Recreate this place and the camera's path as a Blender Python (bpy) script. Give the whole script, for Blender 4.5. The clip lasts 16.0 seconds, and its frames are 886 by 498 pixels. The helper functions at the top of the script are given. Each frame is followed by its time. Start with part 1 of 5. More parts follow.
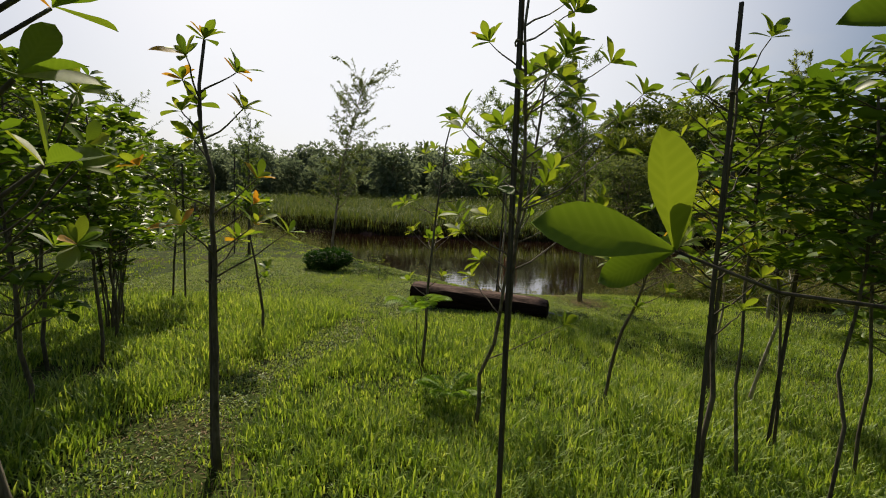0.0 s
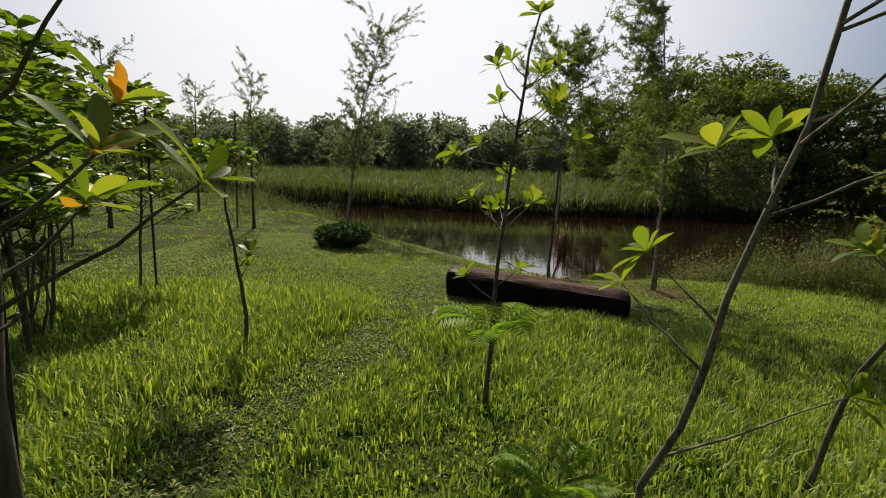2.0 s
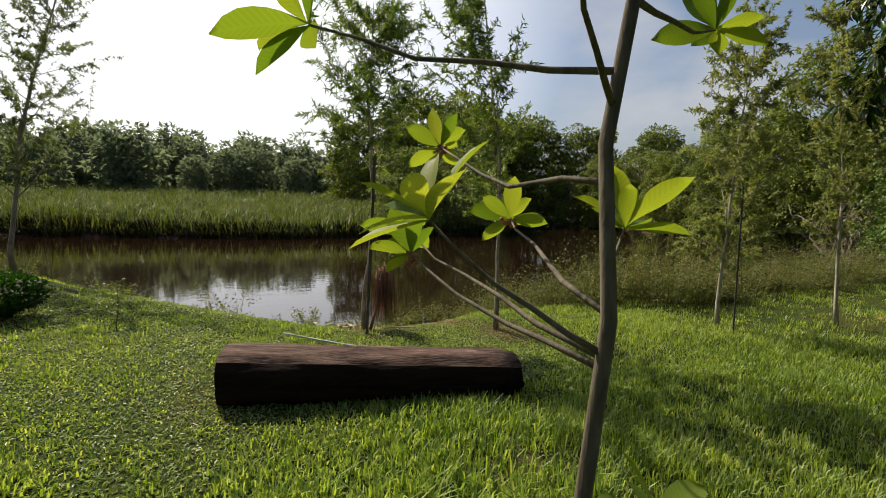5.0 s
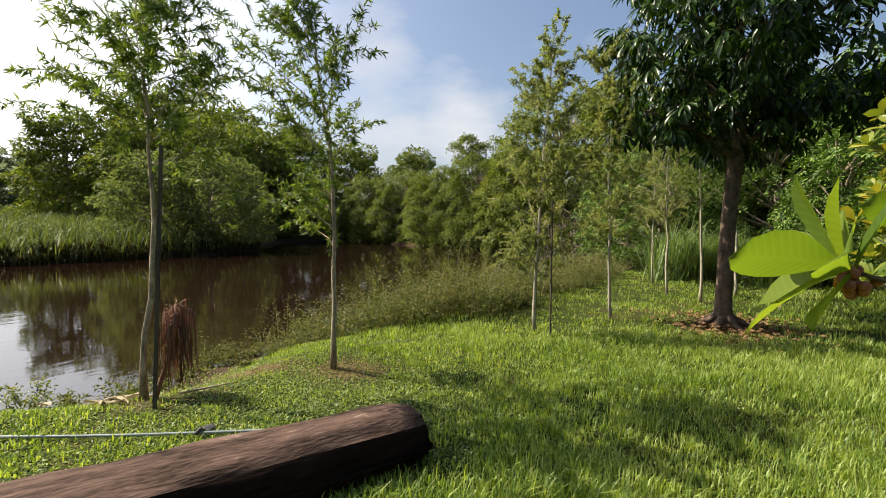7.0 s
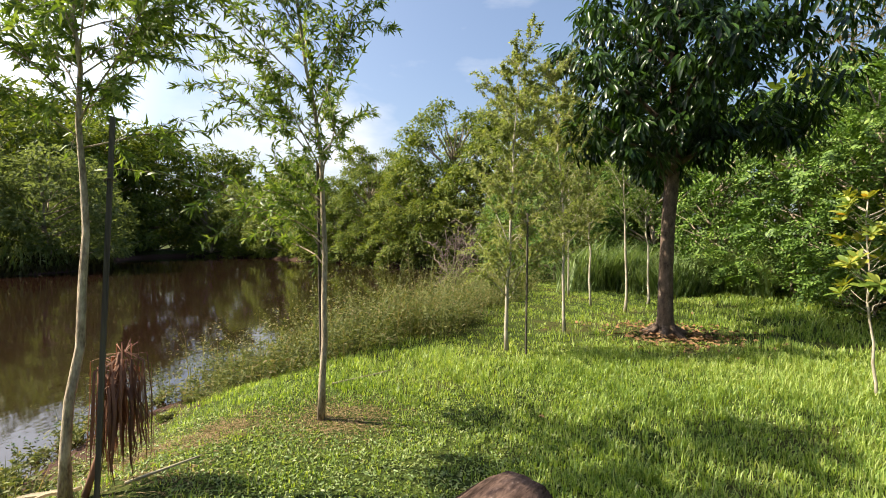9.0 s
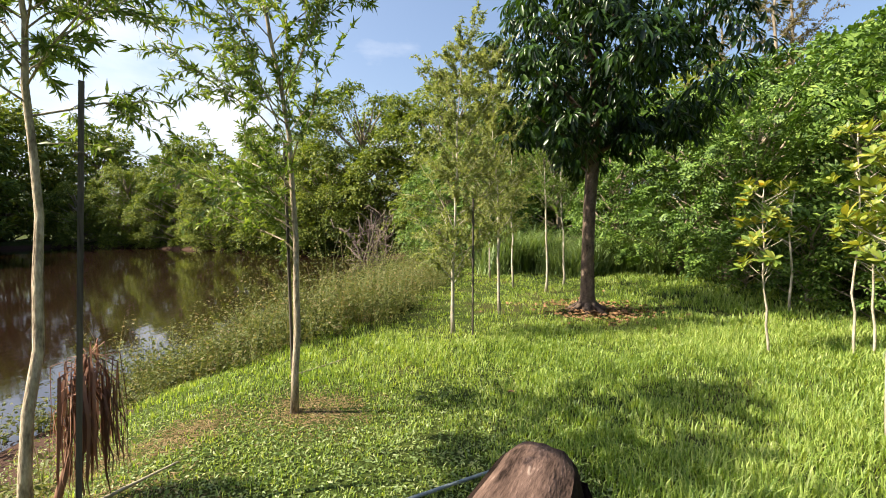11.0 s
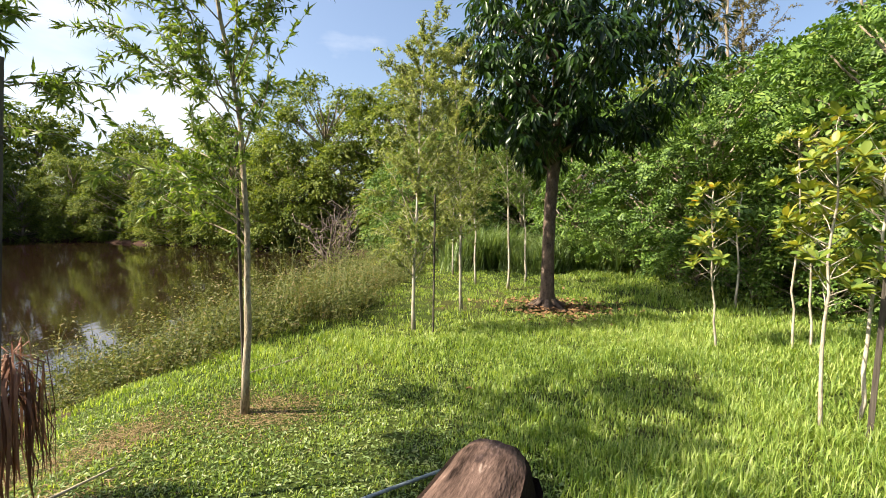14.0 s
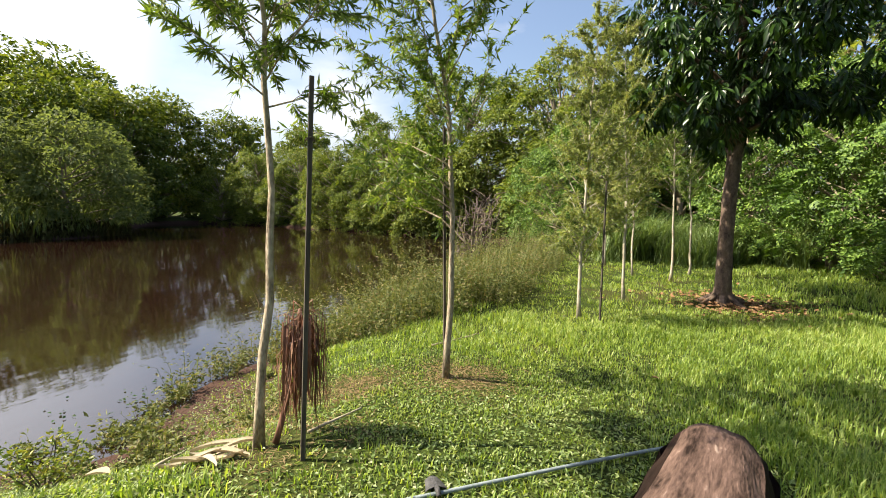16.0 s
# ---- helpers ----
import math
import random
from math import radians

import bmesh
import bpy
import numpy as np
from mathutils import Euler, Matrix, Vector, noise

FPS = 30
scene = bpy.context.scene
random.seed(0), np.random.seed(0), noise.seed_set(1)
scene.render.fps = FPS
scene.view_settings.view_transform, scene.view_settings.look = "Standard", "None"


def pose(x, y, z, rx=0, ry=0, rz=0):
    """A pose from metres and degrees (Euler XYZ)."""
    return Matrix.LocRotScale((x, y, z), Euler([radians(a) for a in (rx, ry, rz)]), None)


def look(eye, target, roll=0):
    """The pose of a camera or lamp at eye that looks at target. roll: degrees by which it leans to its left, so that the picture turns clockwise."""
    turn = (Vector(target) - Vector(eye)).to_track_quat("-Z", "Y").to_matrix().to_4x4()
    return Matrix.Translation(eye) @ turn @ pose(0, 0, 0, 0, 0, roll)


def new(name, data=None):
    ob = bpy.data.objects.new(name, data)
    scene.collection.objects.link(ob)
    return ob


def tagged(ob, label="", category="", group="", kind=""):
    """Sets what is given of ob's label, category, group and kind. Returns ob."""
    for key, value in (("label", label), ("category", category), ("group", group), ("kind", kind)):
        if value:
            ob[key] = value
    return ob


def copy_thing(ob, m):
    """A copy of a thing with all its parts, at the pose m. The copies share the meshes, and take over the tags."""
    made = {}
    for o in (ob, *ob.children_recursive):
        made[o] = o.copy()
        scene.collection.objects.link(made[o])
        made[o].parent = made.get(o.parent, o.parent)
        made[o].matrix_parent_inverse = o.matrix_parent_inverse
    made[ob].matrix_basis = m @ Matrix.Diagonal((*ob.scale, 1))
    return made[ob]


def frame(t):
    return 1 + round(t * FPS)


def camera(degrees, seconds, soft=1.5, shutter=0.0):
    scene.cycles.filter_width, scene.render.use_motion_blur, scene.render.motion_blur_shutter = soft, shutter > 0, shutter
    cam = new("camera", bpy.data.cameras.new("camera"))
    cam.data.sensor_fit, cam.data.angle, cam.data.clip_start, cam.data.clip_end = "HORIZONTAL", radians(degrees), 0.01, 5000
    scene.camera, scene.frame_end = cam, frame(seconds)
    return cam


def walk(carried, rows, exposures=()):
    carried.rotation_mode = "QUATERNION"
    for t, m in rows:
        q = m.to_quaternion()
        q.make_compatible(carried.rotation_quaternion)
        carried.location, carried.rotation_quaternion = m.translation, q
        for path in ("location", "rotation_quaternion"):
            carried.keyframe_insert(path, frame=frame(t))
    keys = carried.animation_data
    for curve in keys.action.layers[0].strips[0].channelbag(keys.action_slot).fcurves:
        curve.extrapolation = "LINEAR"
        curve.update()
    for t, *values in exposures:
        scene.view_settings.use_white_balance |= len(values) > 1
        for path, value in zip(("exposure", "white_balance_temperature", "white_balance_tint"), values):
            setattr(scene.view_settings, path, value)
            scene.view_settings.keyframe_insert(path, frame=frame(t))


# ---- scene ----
cam = camera(87.3, 16.0, 1.0)
METRES, EYE, TILT, LEAN, TURN = 9.1, 1.5, 0.0, 0.0, 0.0
ROWS = [
    (0.0, 0.0, 0.0, 0.0, 0.12, -5.04, -1.36),
    (0.5, -0.0139, 0.0524, -0.0055, 0.71, -5.44, -1.37),
    (1.0, -0.0296, 0.1007, -0.0076, 1.62, -6.28, -1.4),
    (1.5, -0.0368, 0.1535, -0.0155, 2.42, -7.38, -1.37),
    (2.0, -0.0467, 0.2089, -0.0177, 2.09, -8.32, -1.42),
    (2.5, -0.057, 0.2625, -0.0222, -0.04, -8.56, -1.35),
    (3.0, -0.0578, 0.322, -0.0246, -5.03, -8.19, -1.12),
    (3.5, -0.062, 0.3717, -0.0252, -10.23, -7.42, -1.03),
    (4.0, -0.0613, 0.4177, -0.0278, -15.16, -6.59, -0.95),
    (6.5, -0.0871, 0.6224, -0.0287, -49.53, -3.39, -0.44),
    (7.0, -0.0763, 0.656, -0.0321, -56.49, -2.96, -0.33),
    (7.5, -0.0697, 0.6985, -0.0339, -62.46, -2.28, -0.33),
    (8.0, -0.066, 0.7443, -0.0335, -65.9, -1.68, -0.46),
    (10.5, -0.0802, 0.8938, -0.036, -80.12, -2.14, -0.18),
    (11.0, -0.0855, 0.8951, -0.0367, -83.22, -2.78, -0.09),
    (11.5, -0.0876, 0.8908, -0.0363, -86.29, -3.12, -0.13),
    (12.0, -0.0872, 0.8876, -0.0357, -89.03, -3.25, -0.27),
    (12.5, -0.0865, 0.8853, -0.0351, -91.18, -3.3, -0.41),
    (13.0, -0.0857, 0.8836, -0.0348, -92.05, -3.5, -0.57),
    (13.5, -0.085, 0.8839, -0.0359, -90.91, -3.45, -0.72),
    (14.0, -0.08, 0.8892, -0.0376, -87.49, -3.14, -0.85),
    (14.5, -0.0788, 0.8974, -0.0382, -83.12, -2.94, -0.93),
    (15.0, -0.0856, 0.9085, -0.0387, -79.09, -3.22, -0.98),
    (15.5, -0.1002, 0.9219, -0.039, -75.15, -4.04, -0.97),
    (16.0, -0.1144, 0.9411, -0.0413, -71.16, -4.85, -1.12),
]
walk(cam, [(t, pose(0, 0, EYE, TILT, LEAN, TURN) @ pose(METRES * x, METRES * y, METRES * z, 90 + pitch, roll, yaw)) for t, x, y, z, yaw, pitch, roll in ROWS],
     [(0.0, 0.02), (3.0, 0.10), (4.2, 0.25), (6.3, 0.72), (8.2, 1.26), (10.5, 1.47), (13.0, 1.58), (16.0, 1.45)])

# ---- light ----
SUN_AZ, SUN_EL = 16.0, 46.0      # degrees left of +y, and above the horizon
sun_dir = Vector((-math.sin(radians(SUN_AZ)) * math.cos(radians(SUN_EL)), math.cos(radians(SUN_AZ)) * math.cos(radians(SUN_EL)), math.sin(radians(SUN_EL))))
sun = new("sun", bpy.data.lights.new("sun", "SUN"))
sun.data.energy, sun.data.angle, sun.data.color = 5.0, radians(0.6), (1.0, 0.90, 0.70)
sun.matrix_world = look(sun_dir * 60, (0, 0, 0))

world = bpy.data.worlds.new("sky")
scene.world = world
world.use_nodes = True
wn, wl = world.node_tree.nodes, world.node_tree.links
wn.clear()
sky = wn.new("ShaderNodeTexSky")
sky.sky_type, sky.sun_disc = "NISHITA", False
sky.sun_elevation, sky.sun_rotation = radians(SUN_EL), radians(-SUN_AZ)
sky.air_density, sky.dust_density, sky.ozone_density = 1.0, 3.6, 1.4
w_tc = wn.new("ShaderNodeTexCoord")


def cloud_bank(yaw, rise, inner, outer):
    """How far a direction lies inside a bank of cloud: 1 within inner degrees of its middle, 0 beyond outer."""
    d = wn.new("ShaderNodeVectorMath")
    d.operation = "DOT_PRODUCT"
    d.inputs[1].default_value = (-math.sin(radians(yaw)) * math.cos(radians(rise)), math.cos(radians(yaw)) * math.cos(radians(rise)), math.sin(radians(rise)))
    wl.new(w_tc.outputs["Generated"], d.inputs[0])
    g = wn.new("ShaderNodeMapRange")
    g.inputs["From Min"].default_value, g.inputs["From Max"].default_value = math.cos(radians(outer)), math.cos(radians(inner))
    wl.new(d.outputs["Value"], g.inputs["Value"])
    return g.outputs["Result"]


def node_sum(a, b, k):
    m = wn.new("ShaderNodeMath")
    m.operation = "MULTIPLY_ADD"
    m.inputs[1].default_value = k
    wl.new(b, m.inputs[0])
    wl.new(a, m.inputs[2])
    return m.outputs[0]


w_map = wn.new("ShaderNodeMapping")
w_map.inputs["Scale"].default_value = (1.0, 1.0, 2.6)
w_map.inputs["Location"].default_value = (0.35, 0.1, 0.0)
w_noise = wn.new("ShaderNodeTexNoise")
w_noise.inputs["Scale"].default_value, w_noise.inputs["Detail"].default_value, w_noise.inputs["Roughness"].default_value = 2.6, 6.0, 0.55
w_ramp = wn.new("ShaderNodeValToRGB")
w_ramp.color_ramp.elements[0].position, w_ramp.color_ramp.elements[1].position = 0.58, 0.92
w_mix = wn.new("ShaderNodeMix")
w_mix.data_type = "RGBA"
w_mix.inputs["B"].default_value = (5.0, 5.05, 5.3, 1)
w_bg = wn.new("ShaderNodeBackground")
w_bg.inputs["Strength"].default_value = 0.088
w_out = wn.new("ShaderNodeOutputWorld")
wl.new(w_tc.outputs["Generated"], w_map.inputs["Vector"])
wl.new(w_map.outputs["Vector"], w_noise.inputs["Vector"])
cloud = w_noise.outputs["Fac"]
for yaw, rise, inner, outer, k in ((-51, 10, 1, 12, 0.30), (-47, 23, 1, 8, 0.28), (-61, 12, 1, 7, 0.26)):
    cloud = node_sum(cloud, cloud_bank(yaw, rise, inner, outer), k)
wl.new(cloud, w_ramp.inputs["Fac"])
wl.new(w_ramp.outputs["Color"], w_mix.inputs["Factor"])
w_haze = wn.new("ShaderNodeMix")
w_haze.data_type = "RGBA"
w_haze.inputs["B"].default_value = (10.4, 10.5, 10.9, 1)
wl.new(cloud_bank(4, 24, 6, 44), w_haze.inputs["Factor"])
wl.new(w_mix.outputs["Result"], w_haze.inputs["A"])
wl.new(sky.outputs["Color"], w_mix.inputs["A"])
wl.new(w_haze.outputs["Result"], w_bg.inputs["Color"])
wl.new(w_bg.outputs["Background"], w_out.inputs["Surface"])


# ---- materials ----
def nodes_of(name):
    m = bpy.data.materials.new(name)
    m.use_nodes = True
    n, l = m.node_tree.nodes, m.node_tree.links
    n.clear()
    return m, n, l


def ramp_node(n, stops):
    r = n.new("ShaderNodeValToRGB")
    e = r.color_ramp.elements
    while len(e) < len(stops):
        e.new(0.5)
    for i, (p, c) in enumerate(stops):
        e[i].position, e[i].color = p, (*c, 1)
    return r


def leaf_mat(name, colours, glow, rough=0.45, through_light=0.45, patch=0.6, gloss=0.22, veins=False):
    """Foliage: colours run over random pieces and patches; part of the light passes through the blade."""
    m, n, l = nodes_of(name)
    geo, info, tc = n.new("ShaderNodeNewGeometry"), n.new("ShaderNodeObjectInfo"), n.new("ShaderNodeTexCoord")
    noi = n.new("ShaderNodeTexNoise")
    noi.inputs["Scale"].default_value, noi.inputs["Detail"].default_value = patch, 3.0
    l.new(geo.outputs["Position"], noi.inputs["Vector"])
    add = n.new("ShaderNodeMath")
    add.operation = "ADD"
    l.new(geo.outputs["Random Per Island"], add.inputs[0])
    l.new(info.outputs["Random"], add.inputs[1])
    fr = n.new("ShaderNodeMath")
    fr.operation = "FRACT"
    l.new(add.outputs[0], fr.inputs[0])
    mixf = n.new("ShaderNodeMix")
    mixf.inputs["Factor"].default_value = 0.45
    l.new(fr.outputs[0], mixf.inputs["A"])
    l.new(noi.outputs["Fac"], mixf.inputs["B"])
    k = len(colours) - 1
    r = ramp_node(n, [(0.12 + 0.76 * i / k, c) for i, c in enumerate(colours)])
    l.new(mixf.outputs["Result"], r.inputs["Fac"])
    if veins:
        sep = n.new("ShaderNodeSeparateXYZ")
        l.new(tc.outputs["Object"], sep.inputs[0])
        ay = n.new("ShaderNodeMath")
        ay.operation = "ABSOLUTE"
        l.new(sep.outputs["Y"], ay.inputs[0])
        sl = n.new("ShaderNodeMath")
        sl.operation = "MULTIPLY_ADD"
        sl.inputs[1].default_value = -0.8
        l.new(ay.outputs[0], sl.inputs[0])
        l.new(sep.outputs["X"], sl.inputs[2])
        wv = n.new("ShaderNodeMath")
        wv.operation = "PINGPONG"
        wv.inputs[1].default_value = 0.0055
        l.new(sl.outputs[0], wv.inputs[0])
        lo = n.new("ShaderNodeMath")
        lo.operation = "MINIMUM"
        l.new(wv.outputs[0], lo.inputs[0])
        l.new(ay.outputs[0], lo.inputs[1])
        vr = ramp_node(n, [(0.0, (1.10, 1.08, 1.15)), (0.0012, (0.985, 0.99, 0.98))])
        l.new(lo.outputs[0], vr.inputs["Fac"])
        vm = n.new("ShaderNodeMix")
        vm.data_type, vm.blend_type = "RGBA", "MULTIPLY"
        vm.inputs["Factor"].default_value = 1.0
        l.new(r.outputs["Color"], vm.inputs["A"])
        l.new(vr.outputs["Color"], vm.inputs["B"])
        r = vm
    out = "Result" if veins else "Color"
    p = n.new("ShaderNodeBsdfPrincipled")
    p.inputs["Roughness"].default_value = rough
    p.inputs["Specular IOR Level"].default_value = gloss
    l.new(r.outputs[out], p.inputs["Base Color"])
    t = n.new("ShaderNodeBsdfTranslucent")
    tint = n.new("ShaderNodeMix")
    tint.data_type, tint.blend_type = "RGBA", "MULTIPLY"
    tint.inputs["Factor"].default_value = 1.0
    tint.inputs["B"].default_value = (*glow, 1)
    l.new(r.outputs[out], tint.inputs["A"])
    l.new(tint.outputs["Result"], t.inputs["Color"])
    mx = n.new("ShaderNodeMixShader")
    mx.inputs["Fac"].default_value = through_light
    l.new(p.outputs["BSDF"], mx.inputs[1])
    l.new(t.outputs["BSDF"], mx.inputs[2])
    o = n.new("ShaderNodeOutputMaterial")
    l.new(mx.outputs["Shader"], o.inputs["Surface"])
    return m


def bark_mat(name, dark, light, scale=9.0, stretch=0.25, rough=0.85, bump=0.5, spots=None, along=1.0, gloss=0.25):
    m, n, l = nodes_of(name)
    tc, mp = n.new("ShaderNodeTexCoord"), n.new("ShaderNodeMapping")
    mp.inputs["Scale"].default_value = (along, 1, stretch)
    l.new(tc.outputs["Object"], mp.inputs["Vector"])
    a, b = n.new("ShaderNodeTexNoise"), n.new("ShaderNodeTexNoise")
    a.inputs["Scale"].default_value, a.inputs["Detail"].default_value = scale, 8
    b.inputs["Scale"].default_value, b.inputs["Detail"].default_value = scale * 5, 6
    l.new(mp.outputs["Vector"], a.inputs["Vector"])
    l.new(mp.outputs["Vector"], b.inputs["Vector"])
    mx = n.new("ShaderNodeMix")
    mx.inputs["Factor"].default_value = 0.4
    l.new(a.outputs["Fac"], mx.inputs["A"])
    l.new(b.outputs["Fac"], mx.inputs["B"])
    stops = [(0.34, dark), (0.62, light)] + ([(0.68, spots)] if spots else [])
    r = ramp_node(n, stops)
    l.new(mx.outputs["Result"], r.inputs["Fac"])
    p = n.new("ShaderNodeBsdfPrincipled")
    p.inputs["Roughness"].default_value = rough
    p.inputs["Specular IOR Level"].default_value = gloss
    l.new(r.outputs["Color"], p.inputs["Base Color"])
    bp = n.new("ShaderNodeBump")
    bp.inputs["Strength"].default_value, bp.inputs["Distance"].default_value = bump, 0.02
    l.new(mx.outputs["Result"], bp.inputs["Height"])
    l.new(bp.outputs["Normal"], p.inputs["Normal"])
    o = n.new("ShaderNodeOutputMaterial")
    l.new(p.outputs["BSDF"], o.inputs["Surface"])
    return m


def ground_mat():
    m, n, l = nodes_of("soil_and_turf")
    geo = n.new("ShaderNodeNewGeometry")
    a, b = n.new("ShaderNodeTexNoise"), n.new("ShaderNodeTexNoise")
    a.inputs["Scale"].default_value, a.inputs["Detail"].default_value = 0.8, 6
    b.inputs["Scale"].default_value, b.inputs["Detail"].default_value = 28, 8
    l.new(geo.outputs["Position"], a.inputs["Vector"])
    l.new(geo.outputs["Position"], b.inputs["Vector"])
    r1 = ramp_node(n, [(0.3, (0.04, 0.068, 0.014)), (0.55, (0.065, 0.092, 0.022)), (0.78, (0.11, 0.085, 0.045))])
    r2 = ramp_node(n, [(0.3, (0.25, 0.22, 0.18)), (0.7, (1.0, 0.95, 0.85))])
    l.new(a.outputs["Fac"], r1.inputs["Fac"])
    l.new(b.outputs["Fac"], r2.inputs["Fac"])
    mx = n.new("ShaderNodeMix")
    mx.data_type, mx.blend_type = "RGBA", "MULTIPLY"
    mx.inputs["Factor"].default_value = 1.0
    l.new(r1.outputs["Color"], mx.inputs["A"])
    l.new(r2.outputs["Color"], mx.inputs["B"])
    p = n.new("ShaderNodeBsdfPrincipled")
    p.inputs["Roughness"].default_value = 0.95
    p.inputs["Specular IOR Level"].default_value = 0.08
    sep = n.new("ShaderNodeSeparateXYZ")
    l.new(geo.outputs["Position"], sep.inputs[0])
    wob = n.new("ShaderNodeMath")
    wob.operation = "MULTIPLY_ADD"
    wob.inputs[1].default_value = 0.35
    l.new(a.outputs["Fac"], wob.inputs[0])
    l.new(sep.outputs["Z"], wob.inputs[2])
    wet = n.new("ShaderNodeMapRange")
    wet.inputs["From Min"].default_value, wet.inputs["From Max"].default_value = -0.62, -0.82
    l.new(wob.outputs[0], wet.inputs["Value"])
    mud = n.new("ShaderNodeMix")
    mud.data_type = "RGBA"
    mud.inputs["B"].default_value = (0.062, 0.036, 0.028, 1)
    l.new(wet.outputs["Result"], mud.inputs["Factor"])
    l.new(mx.outputs["Result"], mud.inputs["A"])
    l.new(mud.outputs["Result"], p.inputs["Base Color"])
    bp = n.new("ShaderNodeBump")
    bp.inputs["Strength"].default_value, bp.inputs["Distance"].default_value = 0.8, 0.04
    l.new(b.outputs["Fac"], bp.inputs["Height"])
    l.new(bp.outputs["Normal"], p.inputs["Normal"])
    o = n.new("ShaderNodeOutputMaterial")
    l.new(p.outputs["BSDF"], o.inputs["Surface"])
    return m


def water_mat():
    m, n, l = nodes_of("pond_water")
    geo, mp = n.new("ShaderNodeNewGeometry"), n.new("ShaderNodeMapping")
    mp.inputs["Rotation"].default_value = (0, 0, 0.5)
    mp.inputs["Scale"].default_value = (0.8, 2.2, 1)
    l.new(geo.outputs["Position"], mp.inputs["Vector"])
    a, b = n.new("ShaderNodeTexNoise"), n.new("ShaderNodeTexNoise")
    a.inputs["Scale"].default_value, a.inputs["Detail"].default_value = 1.6, 3
    b.inputs["Scale"].default_value, b.inputs["Detail"].default_value = 0.25, 2
    l.new(mp.outputs["Vector"], a.inputs["Vector"])
    l.new(geo.outputs["Position"], b.inputs["Vector"])
    mul = n.new("ShaderNodeMath")
    mul.operation = "MULTIPLY"
    l.new(a.outputs["Fac"], mul.inputs[0])
    l.new(b.outputs["Fac"], mul.inputs[1])
    p = n.new("ShaderNodeBsdfPrincipled")
    p.inputs["Base Color"].default_value = (0.014, 0.0064, 0.0046, 1)
    p.inputs["Roughness"].default_value = 0.04
    p.inputs["IOR"].default_value = 1.6
    p.inputs["Specular IOR Level"].default_value = 0.75
    bp = n.new("ShaderNodeBump")
    bp.inputs["Strength"].default_value, bp.inputs["Distance"].default_value = 0.09, 0.06
    l.new(mul.outputs[0], bp.inputs["Height"])
    l.new(bp.outputs["Normal"], p.inputs["Normal"])
    o = n.new("ShaderNodeOutputMaterial")
    l.new(p.outputs["BSDF"], o.inputs["Surface"])
    return m


M_GROUND, M_WATER = ground_mat(), water_mat()
M_GRASS = leaf_mat("grass_blades", [(0.055, 0.11, 0.02), (0.155, 0.24, 0.045), (0.30, 0.385, 0.088), (0.47, 0.50, 0.21)], (1.5, 1.45, 0.45), 0.42, 0.45, 0.5, 0.32)
M_TURF = leaf_mat("short_turf", [(0.09, 0.145, 0.045), (0.175, 0.25, 0.08), (0.275, 0.34, 0.13), (0.40, 0.39, 0.22)], (1.4, 1.35, 0.6), 0.42, 0.38, 0.9, 0.42)
M_STRAW = leaf_mat("dry_straw", [(0.12, 0.075, 0.035), (0.25, 0.17, 0.085), (0.38, 0.29, 0.16)], (1.0, 0.9, 0.7), 0.7, 0.25, 3.0)
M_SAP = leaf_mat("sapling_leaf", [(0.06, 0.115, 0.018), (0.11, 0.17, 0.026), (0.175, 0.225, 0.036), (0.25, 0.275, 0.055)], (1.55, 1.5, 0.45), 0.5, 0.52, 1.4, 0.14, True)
# darker copy of sapling_leaf: the dense saplings' shade is in the colour
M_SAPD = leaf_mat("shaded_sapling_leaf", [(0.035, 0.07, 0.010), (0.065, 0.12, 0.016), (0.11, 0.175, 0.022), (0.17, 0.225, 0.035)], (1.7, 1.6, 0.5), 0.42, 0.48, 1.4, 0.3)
M_SAPY = leaf_mat("yellow_sapling_leaf", [(0.06, 0.115, 0.02), (0.125, 0.185, 0.03), (0.23, 0.26, 0.045), (0.37, 0.33, 0.06)], (1.3, 1.15, 0.4), 0.4, 0.35, 1.4, 0.25, True)
M_SAPO = leaf_mat("old_orange_leaf", [(0.30, 0.24, 0.03), (0.42, 0.26, 0.03), (0.45, 0.20, 0.04)], (1.4, 1.2, 0.5), 0.45, 0.5, 1.4, 0.22, True)
M_WILLOW = leaf_mat("willow_leaf", [(0.045, 0.085, 0.018), (0.095, 0.15, 0.028), (0.165, 0.23, 0.045), (0.26, 0.29, 0.09)], (1.5, 1.5, 0.6), 0.42, 0.36, 0.9, 0.3)
M_WILLOWB = leaf_mat("willow_leaf_browning", [(0.09, 0.125, 0.04), (0.165, 0.20, 0.065), (0.25, 0.285, 0.10), (0.31, 0.28, 0.13)], (1.5, 1.45, 0.7), 0.5, 0.45, 0.9)
M_BIG = leaf_mat("glossy_dark_leaf", [(0.007, 0.018, 0.005), (0.016, 0.038, 0.008), (0.06, 0.115, 0.016)], (1.6, 1.7, 0.4), 0.3, 0.22, 1.0, 0.34)
M_WOOD = leaf_mat("feathery_leaf", [(0.026, 0.055, 0.013), (0.062, 0.115, 0.023), (0.13, 0.21, 0.04), (0.235, 0.31, 0.065)], (1.3, 1.5, 0.5), 0.5, 0.16, 0.35)
M_SHORE = leaf_mat("shore_tree_leaf", [(0.035, 0.058, 0.013), (0.088, 0.125, 0.022), (0.165, 0.205, 0.036), (0.27, 0.275, 0.07)], (1.4, 1.4, 0.5), 0.55, 0.30, 0.18)
